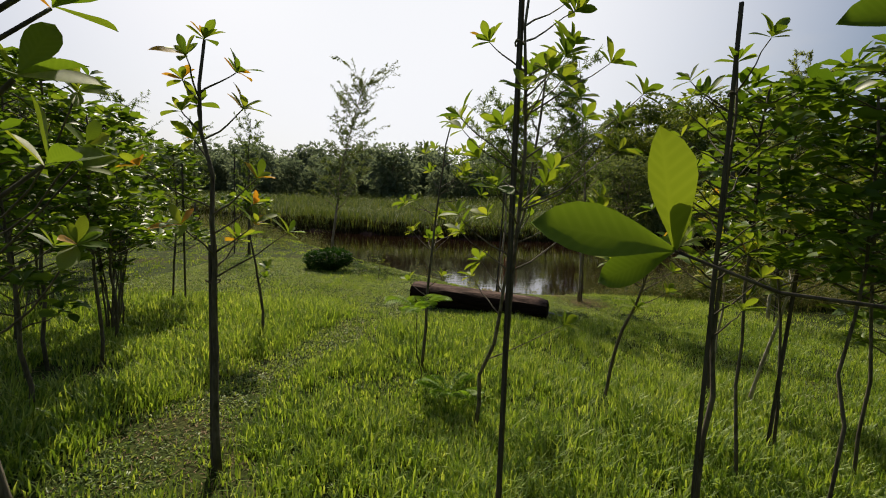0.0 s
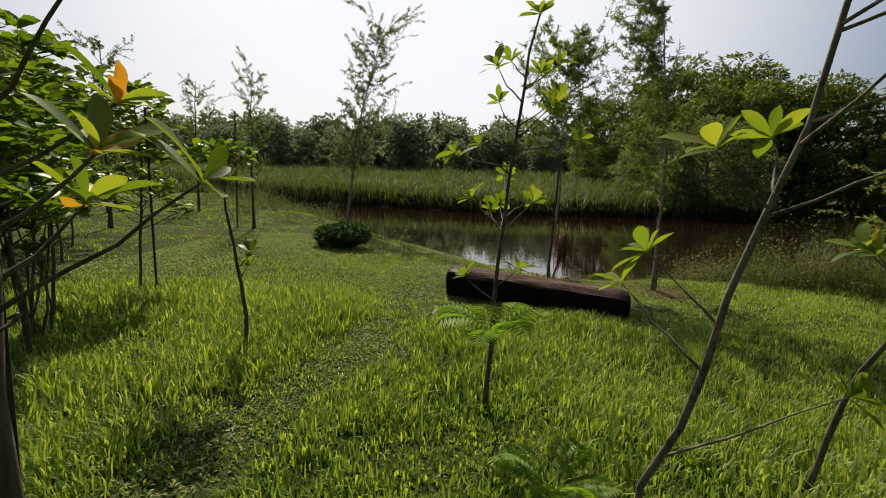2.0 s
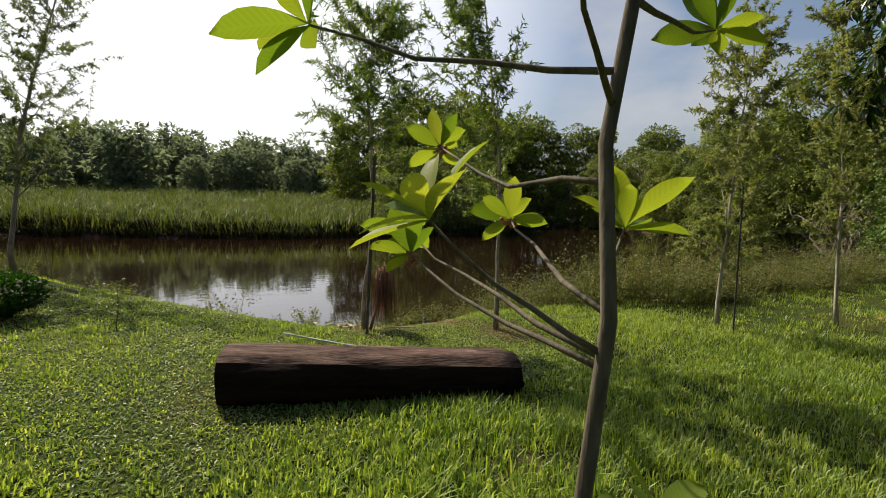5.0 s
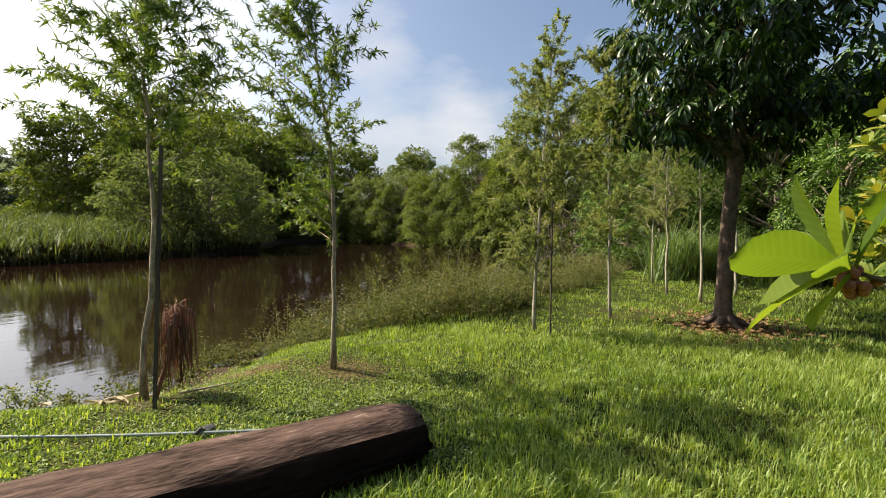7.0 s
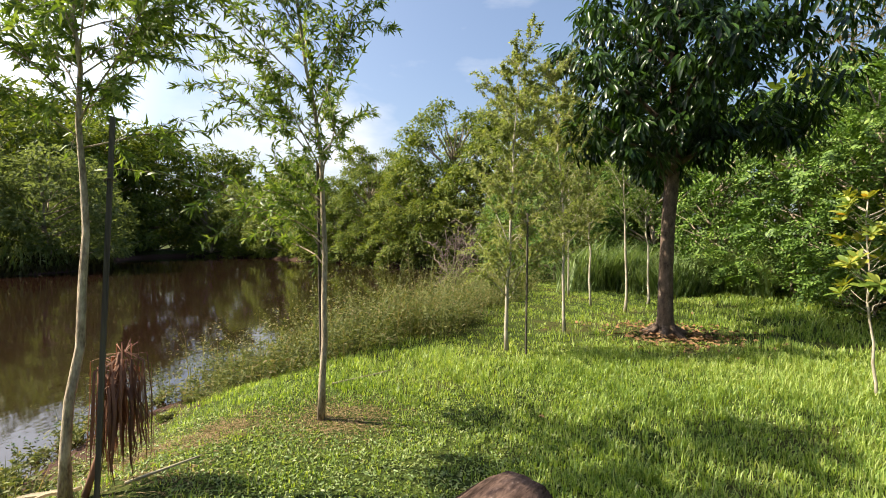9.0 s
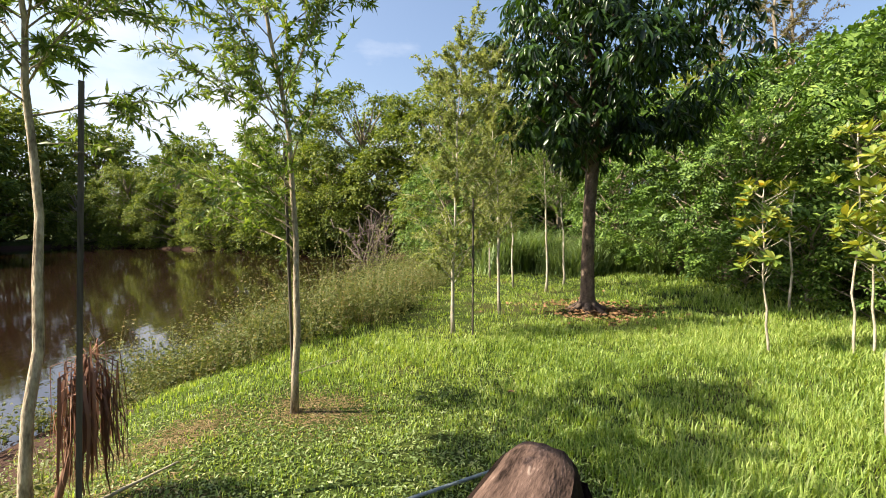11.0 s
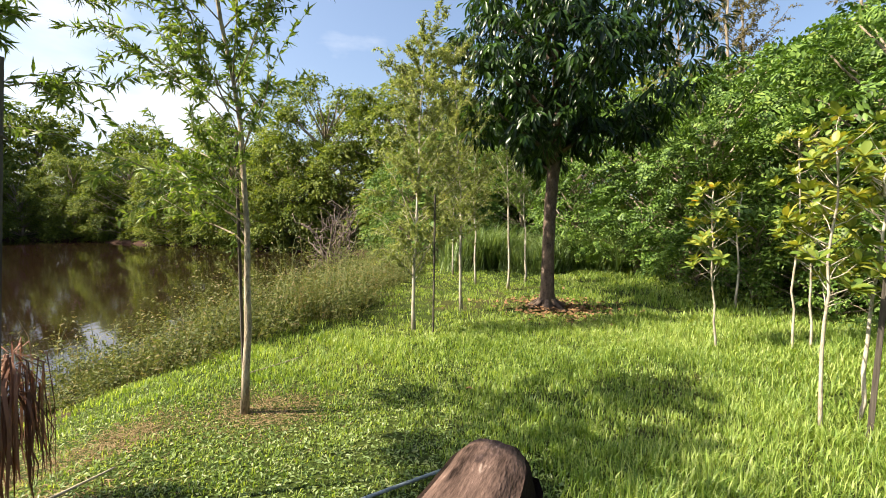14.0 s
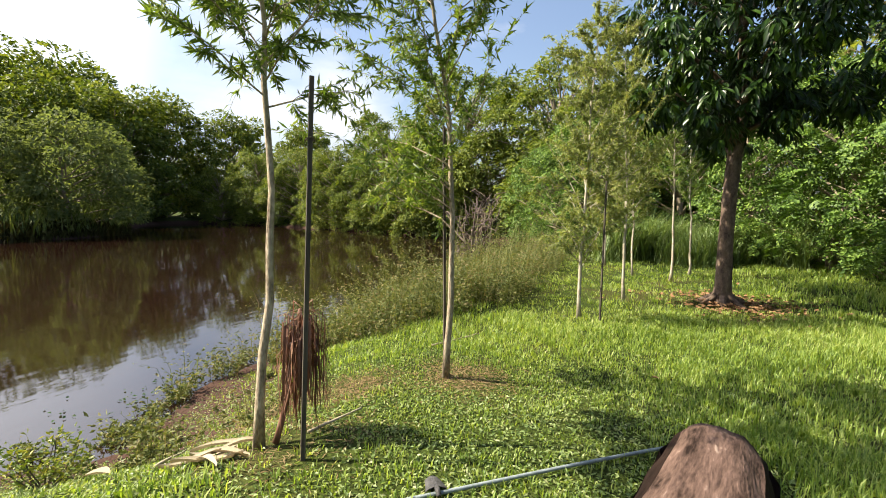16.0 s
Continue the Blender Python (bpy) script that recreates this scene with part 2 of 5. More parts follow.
# pale greyish green: the haze of distance is mixed into this leaf colour
M_FAR = leaf_mat("hazed_distant_leaf", [(0.11, 0.145, 0.095), (0.155, 0.19, 0.12), (0.21, 0.245, 0.15)], (1.2, 1.2, 0.95), 0.9, 0.55, 0.12, 0.1)
M_GREY = leaf_mat("grey_willow_leaf", [(0.075, 0.10, 0.04), (0.125, 0.155, 0.06), (0.19, 0.22, 0.09)], (1.4, 1.4, 0.7), 0.65, 0.45, 0.3, 0.12)
M_CASU = leaf_mat("brown_needle", [(0.12, 0.10, 0.04), (0.18, 0.14, 0.06), (0.16, 0.17, 0.06)], (1.2, 1.1, 0.7), 0.7, 0.3, 0.4)
M_REED = leaf_mat("reed_blade", [(0.05, 0.07, 0.022), (0.10, 0.135, 0.035), (0.165, 0.205, 0.05), (0.23, 0.22, 0.09)], (1.3, 1.3, 0.5), 0.6, 0.25, 0.12)
# olive-brown sedge whose tones also carry the shade of the undercut bank
M_FRINGE = leaf_mat("shade_dark_sedge", [(0.02, 0.02, 0.008), (0.045, 0.042, 0.014), (0.075, 0.075, 0.022), (0.10, 0.085, 0.035)], (1.2, 1.1, 0.5), 0.7, 0.2, 0.3, 0.1)
M_WEED = leaf_mat("bank_weed", [(0.05, 0.062, 0.022), (0.105, 0.13, 0.04), (0.18, 0.19, 0.07), (0.27, 0.19, 0.12)], (1.3, 1.3, 0.6), 0.6, 0.32, 1.2)
M_CANE = leaf_mat("cane_blade", [(0.09, 0.14, 0.05), (0.17, 0.24, 0.09), (0.29, 0.35, 0.16)], (1.3, 1.3, 0.6), 0.5, 0.35, 0.6)
M_BUSH = leaf_mat("clipped_bush_leaf", [(0.012, 0.035, 0.006), (0.022, 0.06, 0.009), (0.04, 0.095, 0.013)], (1.4, 1.6, 0.4), 0.55, 0.3, 2.0, 0.1)
M_FERN = leaf_mat("fern_frond", [(0.10, 0.20, 0.02), (0.17, 0.28, 0.03), (0.24, 0.34, 0.05)], (1.5, 1.5, 0.5), 0.45, 0.45, 2.0)
M_PALM = leaf_mat("dead_palm_strip", [(0.075, 0.032, 0.02), (0.18, 0.085, 0.055), (0.34, 0.20, 0.14)], (1.0, 0.8, 0.6), 0.7, 0.2, 3.0)
M_HUSK = leaf_mat("pale_husk", [(0.26, 0.21, 0.14), (0.38, 0.32, 0.22), (0.46, 0.40, 0.30)], (1.0, 0.9, 0.8), 0.7, 0.15, 3.0)
B_SAP = bark_mat("sapling_bark", (0.045, 0.035, 0.025), (0.16, 0.135, 0.10), 14)
B_MOTTLE = bark_mat("mottled_sapling_bark", (0.05, 0.042, 0.032), (0.24, 0.20, 0.155), 20, 0.5)
B_PALE = bark_mat("pale_sapling_bark", (0.22, 0.18, 0.135), (0.47, 0.42, 0.34), 18, 0.4)
B_STAKE = bark_mat("weathered_stake", (0.03, 0.024, 0.02), (0.105, 0.088, 0.07), 20, 0.06, bump=0.3)
B_PEEL = bark_mat("peeling_paper_bark", (0.085, 0.055, 0.036), (0.50, 0.41, 0.30), 20, 0.3, bump=1.0)
B_BIG = bark_mat("brown_tree_bark", (0.035, 0.022, 0.017), (0.15, 0.105, 0.08), 13, 0.5, bump=1.0, spots=(0.24, 0.19, 0.155))
B_GREY = bark_mat("grey_bark", (0.13, 0.10, 0.07), (0.33, 0.27, 0.20), 14, 0.3)
B_BARE = bark_mat("bare_branch", (0.09, 0.065, 0.055), (0.22, 0.17, 0.145), 8, 0.5)
# near-black bark tone: the shade on the log's flank is put into the colour
M_LOG = bark_mat("old_log_shade_tone", (0.006, 0.0035, 0.003), (0.022, 0.013, 0.010), 9, 1.0, 0.95, 1.0, None, 0.2, 0.08)
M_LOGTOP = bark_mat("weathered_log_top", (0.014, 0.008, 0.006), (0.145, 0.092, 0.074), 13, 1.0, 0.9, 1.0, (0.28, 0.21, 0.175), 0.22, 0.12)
M_PIPE = bark_mat("dull_galvanised_pipe", (0.15, 0.18, 0.19), (0.27, 0.31, 0.32), 30, 0.2, 0.45, 0.1)
M_IRON = bark_mat("dark_iron", (0.03, 0.03, 0.032), (0.09, 0.085, 0.085), 18, 1, 0.6, 0.3)
M_BERRY = bark_mat("russet_berry", (0.20, 0.06, 0.035), (0.36, 0.14, 0.08), 30, 1, 0.4, 0.1)
M_TIE = bark_mat("green_tie", (0.01, 0.20, 0.10), (0.02, 0.30, 0.16), 30, 1, 0.5, 0.1)
M_RUST = bark_mat("rust_leaf_litter", (0.10, 0.05, 0.025), (0.26, 0.145, 0.07), 20, 1, 0.85, 0.3)


# ---- geometry tools ----
rng = np.random.default_rng(7)
UP = np.array([0.0, 0.0, 1.0])


def unit(a):
    a = np.asarray(a, float)
    return a / np.maximum(np.linalg.norm(a, axis=-1, keepdims=True), 1e-9)


def mesh_of(name, V, T, mat, smooth=True):
    """A mesh of triangles from arrays."""
    V, T = np.ascontiguousarray(V, np.float32), np.ascontiguousarray(T, np.int32)
    me = bpy.data.meshes.new(name)
    me.vertices.add(len(V))
    me.vertices.foreach_set("co", V.ravel())
    me.loops.add(T.size)
    me.loops.foreach_set("vertex_index", T.ravel())
    me.polygons.add(len(T))
    me.polygons.foreach_set("loop_start", np.arange(0, T.size, 3, dtype=np.int32))
    me.polygons.foreach_set("use_smooth", np.full(len(T), smooth))
    me.materials.append(mat)
    me.update(calc_edges=True)
    return me


def part(name, geo, mat, parent, label="", smooth=True):
    """One mesh object under a thing or a part; geo is (vertices, triangles) in the thing's own frame."""
    ob = new(name, mesh_of(name, geo[0], geo[1], mat, smooth))
    ob.parent = parent
    return tagged(ob, label)


def thing(name, x, y, z, label, category, group="", kind="", rz=0.0):
    ob = new(name)
    ob.empty_display_size = 0.2
    ob.matrix_world = pose(x, y, z, 0, 0, rz)
    return tagged(ob, label, category, group, kind)


def solid(name, geo, mat, label, category="", group="", kind="", smooth=True, at=(0, 0, 0)):
    ob = new(name, mesh_of(name, geo[0], geo[1], mat, smooth))
    ob.location = at
    return tagged(ob, label, category, group, kind)


def join(*geos):
    Vs, Ts, k = [], [], 0
    for V, T in geos:
        if len(V):
            Vs.append(np.asarray(V, float))
            Ts.append(np.asarray(T, int) + k)
            k += len(V)
    return np.concatenate(Vs), np.concatenate(Ts)


def tube(pts, radii, sides=7, knobs=0.0, r=None):
    """A closed, tapering tube along a line of points."""
    pts, radii = np.asarray(pts, float), np.asarray(radii, float)
    n = len(pts)
    tan = unit(np.gradient(pts, axis=0))
    ref = np.where(np.abs(tan[:, 2:3]) > 0.9, np.array([[1.0, 0, 0]]), np.array([[0, 0, 1.0]]))
    a = unit(np.cross(tan, ref))
    b = np.cross(tan, a)
    ang = np.linspace(0, 2 * np.pi, sides, endpoint=False)
    rad = radii[:, None] * np.ones(sides)[None]
    if knobs and r is not None:
        rad = rad * (1 + knobs * r.normal(size=rad.shape))
    ring = pts[:, None] + rad[..., None] * (np.cos(ang)[None, :, None] * a[:, None] + np.sin(ang)[None, :, None] * b[:, None])
    V = np.concatenate([ring.reshape(-1, 3), pts[:1], pts[-1:]])
    i, j = np.meshgrid(np.arange(n - 1), np.arange(sides), indexing="ij")
    j2 = (j + 1) % sides
    q = np.stack([i * sides + j, i * sides + j2, (i + 1) * sides + j2, (i + 1) * sides + j], -1).reshape(-1, 4)
    T = np.concatenate([q[:, [0, 2, 1]], q[:, [0, 3, 2]]])
    k = np.arange(sides)
    k2 = (k + 1) % sides
    cap0 = np.stack([np.full(sides, n * sides), k, k2], -1)
    cap1 = np.stack([np.full(sides, n * sides + 1), (n - 1) * sides + k2, (n - 1) * sides + k], -1)
    return V, np.concatenate([T, cap0, cap1])


def bend(p0, p1, r, wob=0.03, n=7, sag=0.0):
    """A slightly wandering line from p0 to p1."""
    p0, p1 = np.asarray(p0, float), np.asarray(p1, float)
    t = np.linspace(0, 1, n)[:, None]
    L = np.linalg.norm(p1 - p0)
    w = np.cumsum(r.normal(size=(n, 3)) * wob * L / n ** 0.5, axis=0)
    w -= w[0] + t * (w[-1] - w[0])
    line = p0 + t * (p1 - p0) + w
    line[:, 2] += sag * L * 4 * (t * (1 - t))[:, 0]
    return line


def leaves(P, D, N, L, W, detail=4, droop=0.12, fold=0.18, wide=0.5):
    """Many leaves at once: two, four or eight triangles each, folded along the rib and drooping to the tip."""
    P, D = np.asarray(P, float), unit(D)
    n = len(P)
    L, W = np.broadcast_to(L, n)[:, None], np.broadcast_to(W, n)[:, None]
    S = unit(np.cross(D, N))
    N = np.cross(S, D)
    tip = P + D * L - N * L * droop
    lift = N * W * fold
    k = np.arange(n)[:, None]
    if detail == 2:
        mid = P + D * L * wide
        V = np.stack([P, mid + S * W / 2 + lift, tip, mid - S * W / 2 + lift], 1)
        T = np.concatenate([k * 4 + [[0, 1, 2]], k * 4 + [[0, 2, 3]]])
        return V.reshape(-1, 3), T
    if detail == 4:
        mid = P + D * L * wide + N * L * droop * 0.1
        V = np.stack([P, mid + S * W / 2 + lift, tip, mid - S * W / 2 + lift, mid], 1)
        T = np.concatenate([k * 5 + [[0, 1, 4]], k * 5 + [[4, 1, 2]], k * 5 + [[0, 4, 3]], k * 5 + [[4, 2, 3]]])
        return V.reshape(-1, 3), T
    m1, m2 = P + D * L * 0.35 - N * L * droop * 0.1, P + D * L * 0.72 - N * L * droop * 0.45
    V = np.stack([P, m1 + S * W * 0.38 + lift, m2 + S * W * 0.5 + lift, tip, m2 - S * W * 0.5 + lift, m1 - S * W * 0.38 + lift, m1, m2], 1)
    T = np.concatenate([k * 8 + [f] for f in ([0, 1, 6], [6, 1, 2], [6, 2, 7], [7, 2, 3], [0, 6, 5], [6, 4, 5], [6, 7, 4], [7, 3, 4])])
    return V.reshape(-1, 3), T


def blades(P, H, W, lean_dir, lean, segs=2):
    """Grass blades: a bent, tapering strip each."""
    n = len(P)
    H, W, lean = (np.broadcast_to(a, n)[:, None] for a in (H, W, lean))
    S = unit(np.cross(lean_dir, UP))
    mid = P + UP * H * 0.55 + lean_dir * H * lean * 0.3
    tip = P + UP * H * (1 - 0.35 * lean) + lean_dir * H * lean
    V = np.stack([P - S * W / 2, P + S * W / 2, mid + S * W * 0.45, mid - S * W * 0.45, tip], 1)
    k = np.arange(n)[:, None]
    T = np.concatenate([k * 5 + [[0, 1, 2]], k * 5 + [[0, 2, 3]], k * 5 + [[3, 2, 4]]])
    return V.reshape(-1, 3), T


def rand_dirs(n, r, zmin=-1.0, zmax=1.0):
    z = r.uniform(zmin, zmax, n)
    a = r.uniform(0, 2 * np.pi, n)
    q = np.sqrt(np.maximum(0, 1 - z * z))
    return np.stack([q * np.cos(a), q * np.sin(a), z], -1)


# ---- the lie of the land ----
WATER = -1.2
POND = np.array([(2.0, 12.75), (3.6, 13.45), (6.4, 13.3), (11, 12.6), (18, 12.3), (27, 12.2), (31, 14), (33.8, 18.5), (36.5, 25.5), (41, 35.5), (44.8, 47), (45, 55),
                 (40, 57), (32, 53), (24, 42), (15, 40), (3, 40.5), (-10, 47), (-22, 52), (-45, 66), (-48, 60), (-22, 41), (-10, 29), (-4.5, 21.5), (-0.6, 15.8), (1.0, 13.7)])


def pond_distance(x, y):
    """Metres to the waterline, negative on the water."""
    x, y = np.asarray(x, float), np.asarray(y, float)
    best, inside = np.full(x.shape, 1e9), np.zeros(x.shape, bool)
    for (ax, ay), (bx, by) in zip(POND, np.roll(POND, -1, axis=0)):
        ex, ey = bx - ax, by - ay
        t = np.clip(((x - ax) * ex + (y - ay) * ey) / (ex * ex + ey * ey), 0, 1)
        best = np.minimum(best, np.hypot(x - ax - t * ex, y - ay - t * ey))
        cross = ((ay > y) != (by > y)) & (x < (bx - ax) * (y - ay) / (by - ay + 1e-12) + ax)
        inside ^= cross
    return np.where(inside, -best, best)


def soft(a, b, v):
    t = np.clip((v - a) / (b - a), 0, 1)
    return t * t * (3 - 2 * t)


def ground_z(x, y):
    x, y = np.asarray(x, float), np.asarray(y, float)
    d = pond_distance(x, y)
    land = -0.29 - 0.28 * np.tanh(x / 5.0) + 0.02 * np.clip(5 - y, 0, 8) - 0.05 * np.exp(-((x - 2) ** 2 + (y - 4.5) ** 2) / 6)
    land = land + 0.03 * np.sin(x * 1.3 + 0.7 * y) * np.sin(y * 1.1 - 0.4 * x)
    far = soft(36, 46, y + 0.25 * np.abs(np.minimum(x, 0)) * 0.0) * soft(34, 20, x)
    land = land * (1 - far) + far * (-0.5 + 0.058 * np.clip(y - 44, 0, 95))
    shore = WATER + (land - WATER) * soft(0.0, 2.7 - 1.7 * soft(30, 36, y), d)
    return np.where(d > 0, shore, WATER - np.minimum(0.9, 0.35 * -d))


def gz(x, y):
    return float(ground_z(np.array([x]), np.array([y]))[0])


def grid_lines(lo, hi, fine_lo, fine_hi, step, grow):
    out = list(np.arange(fine_lo, fine_hi + 1e-6, step))
    s, v = step, out[-1]
    while v < hi:
        s *= grow
        v += s
        out.append(min(v, hi))
    s, v, head = step, fine_lo, []
    while v > lo:
        s *= grow
        v -= s
        head.append(max(v, lo))
    return np.array(head[::-1] + out)


gx, gy = grid_lines(-1500, 1500, -9, 15, 0.28, 1.08), grid_lines(-1500, 1500, -1, 18, 0.28, 1.08)
GX, GY = np.meshgrid(gx, gy, indexing="ij")
GZ = ground_z(GX.ravel(), GY.ravel())
gi, gj = np.meshgrid(np.arange(len(gx) - 1), np.arange(len(gy) - 1), indexing="ij")
ga = (gi * len(gy) + gj).ravel()
gb = ga + len(gy)
ground = solid("ground", (np.stack([GX.ravel(), GY.ravel(), GZ], -1), np.concatenate([np.stack([ga, gb, gb + 1], -1), np.stack([ga, gb + 1, ga + 1], -1)])), M_GROUND,
               "turfed brown soil sloping to the pond", "ground", kind="structure")
wv = np.array([(-52, 10, WATER), (50, 10, WATER), (50, 72, WATER), (-52, 72, WATER)], float)
solid("water", (wv, np.array([[0, 1, 2], [0, 2, 3]])), M_WATER, "still dark brown pond water with faint ripples", "water", kind="structure", smooth=False)


# ---- grass ----
def track(x, y):
    """How far a spot is trodden: the path comes up from the south-west and runs past the log."""
    t = np.clip(y, -1, 14)
    centre = -1.95 + 0.17 * (t - 2.5) + 0.12 * np.sin(t * 1.1)
    return np.exp(-((x - centre) / 0.38) ** 2) * soft(12.5, 10.5, y)


def bare(x, y):
    """Worn, thin spots round the trunks and on the bank."""
    s = np.zeros_like(x)
    for bx, by, br in ((3.05, 9.75, 0.42), (2.5, 10.6, 0.4), (8.9, 6.2, 0.9), (1.35, 10.4, 0.45), (2.2, 11.2, 0.45), (-1.35, 2.75, 0.3), (-3.4, 4.0, 0.6), (-1.9, 3.2, 0.35)):
        s = np.maximum(s, np.exp(-((x - bx) ** 2 + (y - by) ** 2) / br ** 2))
    return s


def lumps(x, y, f, seed):
    q = np.random.default_rng(seed).uniform(0, 6.3, 8)
    return (np.sin(x * f + q[0] + 1.3 * np.sin(y * f * 0.7 + q[1])) + np.sin(y * f * 1.1 + q[2] + 1.1 * np.sin(x * f * 0.8 + q[3]))
            + np.sin((x + y) * f * 1.7 + q[4]) * 0.6 + np.sin((x - y) * f * 2.3 + q[5]) * 0.5) / 3.1


def sow(n, x0, x1, y0, y1, r, keep):
    x, y = r.uniform(x0, x1, n), r.uniform(y0, y1, n)
    k = r.uniform(size=n) < keep(x, y)
    x, y = x[k], y[k]
    return x, y, np.stack([x, y, ground_z(x, y) - 0.006], -1)


def lawn(name, n, box, reach, w, seed, label, per=7):
    """Grass in tufts, longer in drifts, thin on the track; reach keeps the near and far sheets apart."""
    r = np.random.default_rng(seed)
    cx, cy, _ = sow(n // per, *box, r, lambda a, b: reach(a, b) * (pond_distance(a, b) > 0.5) * (1 - 0.75 * track(a, b)) * (1 - 0.8 * bare(a, b)) * (1 - 0.5 * soft(7.0, 8.4, b) * soft(4.2, 2.2, a)) * np.clip(0.7 + 0.45 * lumps(a, b, 2.6, 3), 0.4, 1))
    k = len(cx)
    size = np.repeat(r.uniform(0.7, 1.3, k), per)
    m = k * per
    a = r.uniform(0, 2 * np.pi, m)
    q = 0.085 * size * r.uniform(0, 1, m) ** 0.6 * (w / 0.01) ** 0.5
    x, y = np.repeat(cx, per) + q * np.cos(a), np.repeat(cy, per) + q * np.sin(a)
    P = np.stack([x, y, ground_z(x, y) - 0.006], -1)
    short = np.clip(track(x, y) * 1.2 + soft(6.8, 8.4, y) * soft(4.5, 2.0, x) + 0.6 * bare(x, y), 0, 1)
    H = (0.138 + 0.065 * lumps(x, y, 1.4, 5) + 0.04 * lumps(x, y, 4.1, 9)) * (1 - 0.62 * short) * (1 - 0.42 * soft(1.0, 3.0, x) * soft(4.8, 6.2, y)) * size * r.uniform(0.6, 1.3, m)
    a = a + r.normal(size=m) * 0.7
    d = np.stack([np.cos(a), np.sin(a), 0 * a], -1)
    g = blades(P, np.maximum(H, 0.025), w * r.uniform(0.65, 1.3, m) * (1 - 0.15 * short) * (1 - 0.36 * soft(0.5, 1.8, x) * soft(4.2, 5.2, y)), d, r.uniform(0.12, 0.8, m))
    solid(name, g, M_GRASS, label, "grass", kind="stuff")


near = lambda a, b: soft(6.5, 4.2, np.hypot((a - 1.3) * 0.85, (b - 5.3) * 0.85))
farr = lambda a, b: 1 - 0.85 * near(a, b)
lawn("grass", 540000, (-5.5, 8.2, 0.9, 12.2), near, 0.0122, 11, "bright green lawn grass in uneven drifts", 11)
lawn("grass", 46000, (-9, 7, -8, 1.3), lambda a, b: soft(1.3, 0.7, b) * soft(-8, -5, b), 0.018, 13, "bright green lawn grass where the walk begins", 8)
lawn("grass", 90000, (-34, -4, 17, 36), lambda a, b: soft(17, 20, b) * (pond_distance(a, b) > 0.8), 0.035, 14, "green lawn grass at the far end of the clearing", 8)
lawn("grass", 250000, (-13, 19, 1.0, 20), farr, 0.016, 12, "bright green lawn grass running back to the trees", 8)


def turf(seed):
    """The low broad-leaved mat of the track and of the bank."""
    r = np.random.default_rng(seed)
    x, y, P = sow(290000, -6, 5, 0.9, 13.5, r, lambda a, b: np.clip(0.16 + track(a, b) + soft(6.6, 8.2, b) * soft(4.2, 1.5, a) * 0.75 - 0.95 * bare(a, b), 0, 1) * (pond_distance(a, b) > 0.25))
    D = rand_dirs(len(x), r, 0.0, 0.75)
    N = unit(rand_dirs(len(x), r, 0.4, 1.0))
    P[:, 2] += r.uniform(0.0, 0.022, len(x))
    g = leaves(P, D, N, r.uniform(0.02, 0.042, len(x)), r.uniform(0.009, 0.018, len(x)), 2)
    solid("ground_cover", g, M_TURF, "low broad-leaved ground cover on the worn track", "ground cover", kind="stuff")


turf(21)


def straw(seed, n, box, gain):
    r = np.random.default_rng(seed)
    x, y, P = sow(n, *box, r, lambda a, b: np.clip(0.35 * track(a, b) * soft(5, 2, b) + 0.22 * track(a, b) + gain * bare(a, b), 0, 1) * (pond_distance(a, b) > 0.3))
    D = rand_dirs(len(x), r, -0.05, 0.25)
    P[:, 2] += 0.008
    g = leaves(P, D, np.tile(UP, (len(x), 1)) + r.normal(size=(len(x), 3)) * 0.3, r.uniform(0.03, 0.09, len(x)), r.uniform(0.004, 0.008, len(x)), 2, 0.02)
    solid("dry_litter", g, M_STRAW, "dry straw and leaf litter on worn ground", "litter", kind="stuff")


straw(22, 130000, (-5, 11, 0.9, 12.5), 0.85)
straw(23, 26000, (1.6, 4.2, 8.8, 11.8), 0.9)


# ---- saplings with whorled leaves ----
def big_leaf(name, mat, length, width, droop, fold):
    """One obovate leaf along +x, its rib sunk and its edge waved."""
    n, V, T = 7, [], []
    for i in range(n + 1):
        t = i / n
        half = 0.5 * width * (math.sin(math.pi * min(1, t ** 1.35)) ** 0.75 if 0 < t < 1 else 0.06 * (1 - t))
        z = -droop * length * t * t
        V += [(t * length, half, z + fold * half + 0.03 * width * math.sin(9 * t)), (t * length, 0, z), (t * length, -half, z + fold * half + 0.03 * width * math.sin(9 * t + 1))]
    for i in range(n):
        a = 3 * i
        T += [(a, a + 1, a + 4), (a, a + 4, a + 3), (a + 1, a + 2, a + 5), (a + 1, a + 5, a + 4)]
    return mesh_of(name, np.array(V, float), np.array(T), mat)


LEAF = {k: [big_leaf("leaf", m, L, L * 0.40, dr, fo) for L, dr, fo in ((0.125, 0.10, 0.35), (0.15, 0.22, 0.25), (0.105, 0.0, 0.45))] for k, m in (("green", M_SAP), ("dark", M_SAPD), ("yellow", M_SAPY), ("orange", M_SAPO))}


def put_leaf(parent, p, d, n, kind, size, r):
    ob = new("leaf", LEAF[kind][int(r.integers(3))])
    ob.parent = parent
    X = Vector(d).normalized()
    Y = Vector(n).cross(X).normalized()
    Z = X.cross(Y)
    m = Matrix((X, Y, Z)).transposed().to_4x4()
    ob.matrix_local = Matrix.Translation(Vector(p)) @ m @ Matrix.Diagonal((size, size * r.uniform(0.8, 1.15), size, 1))
    return ob


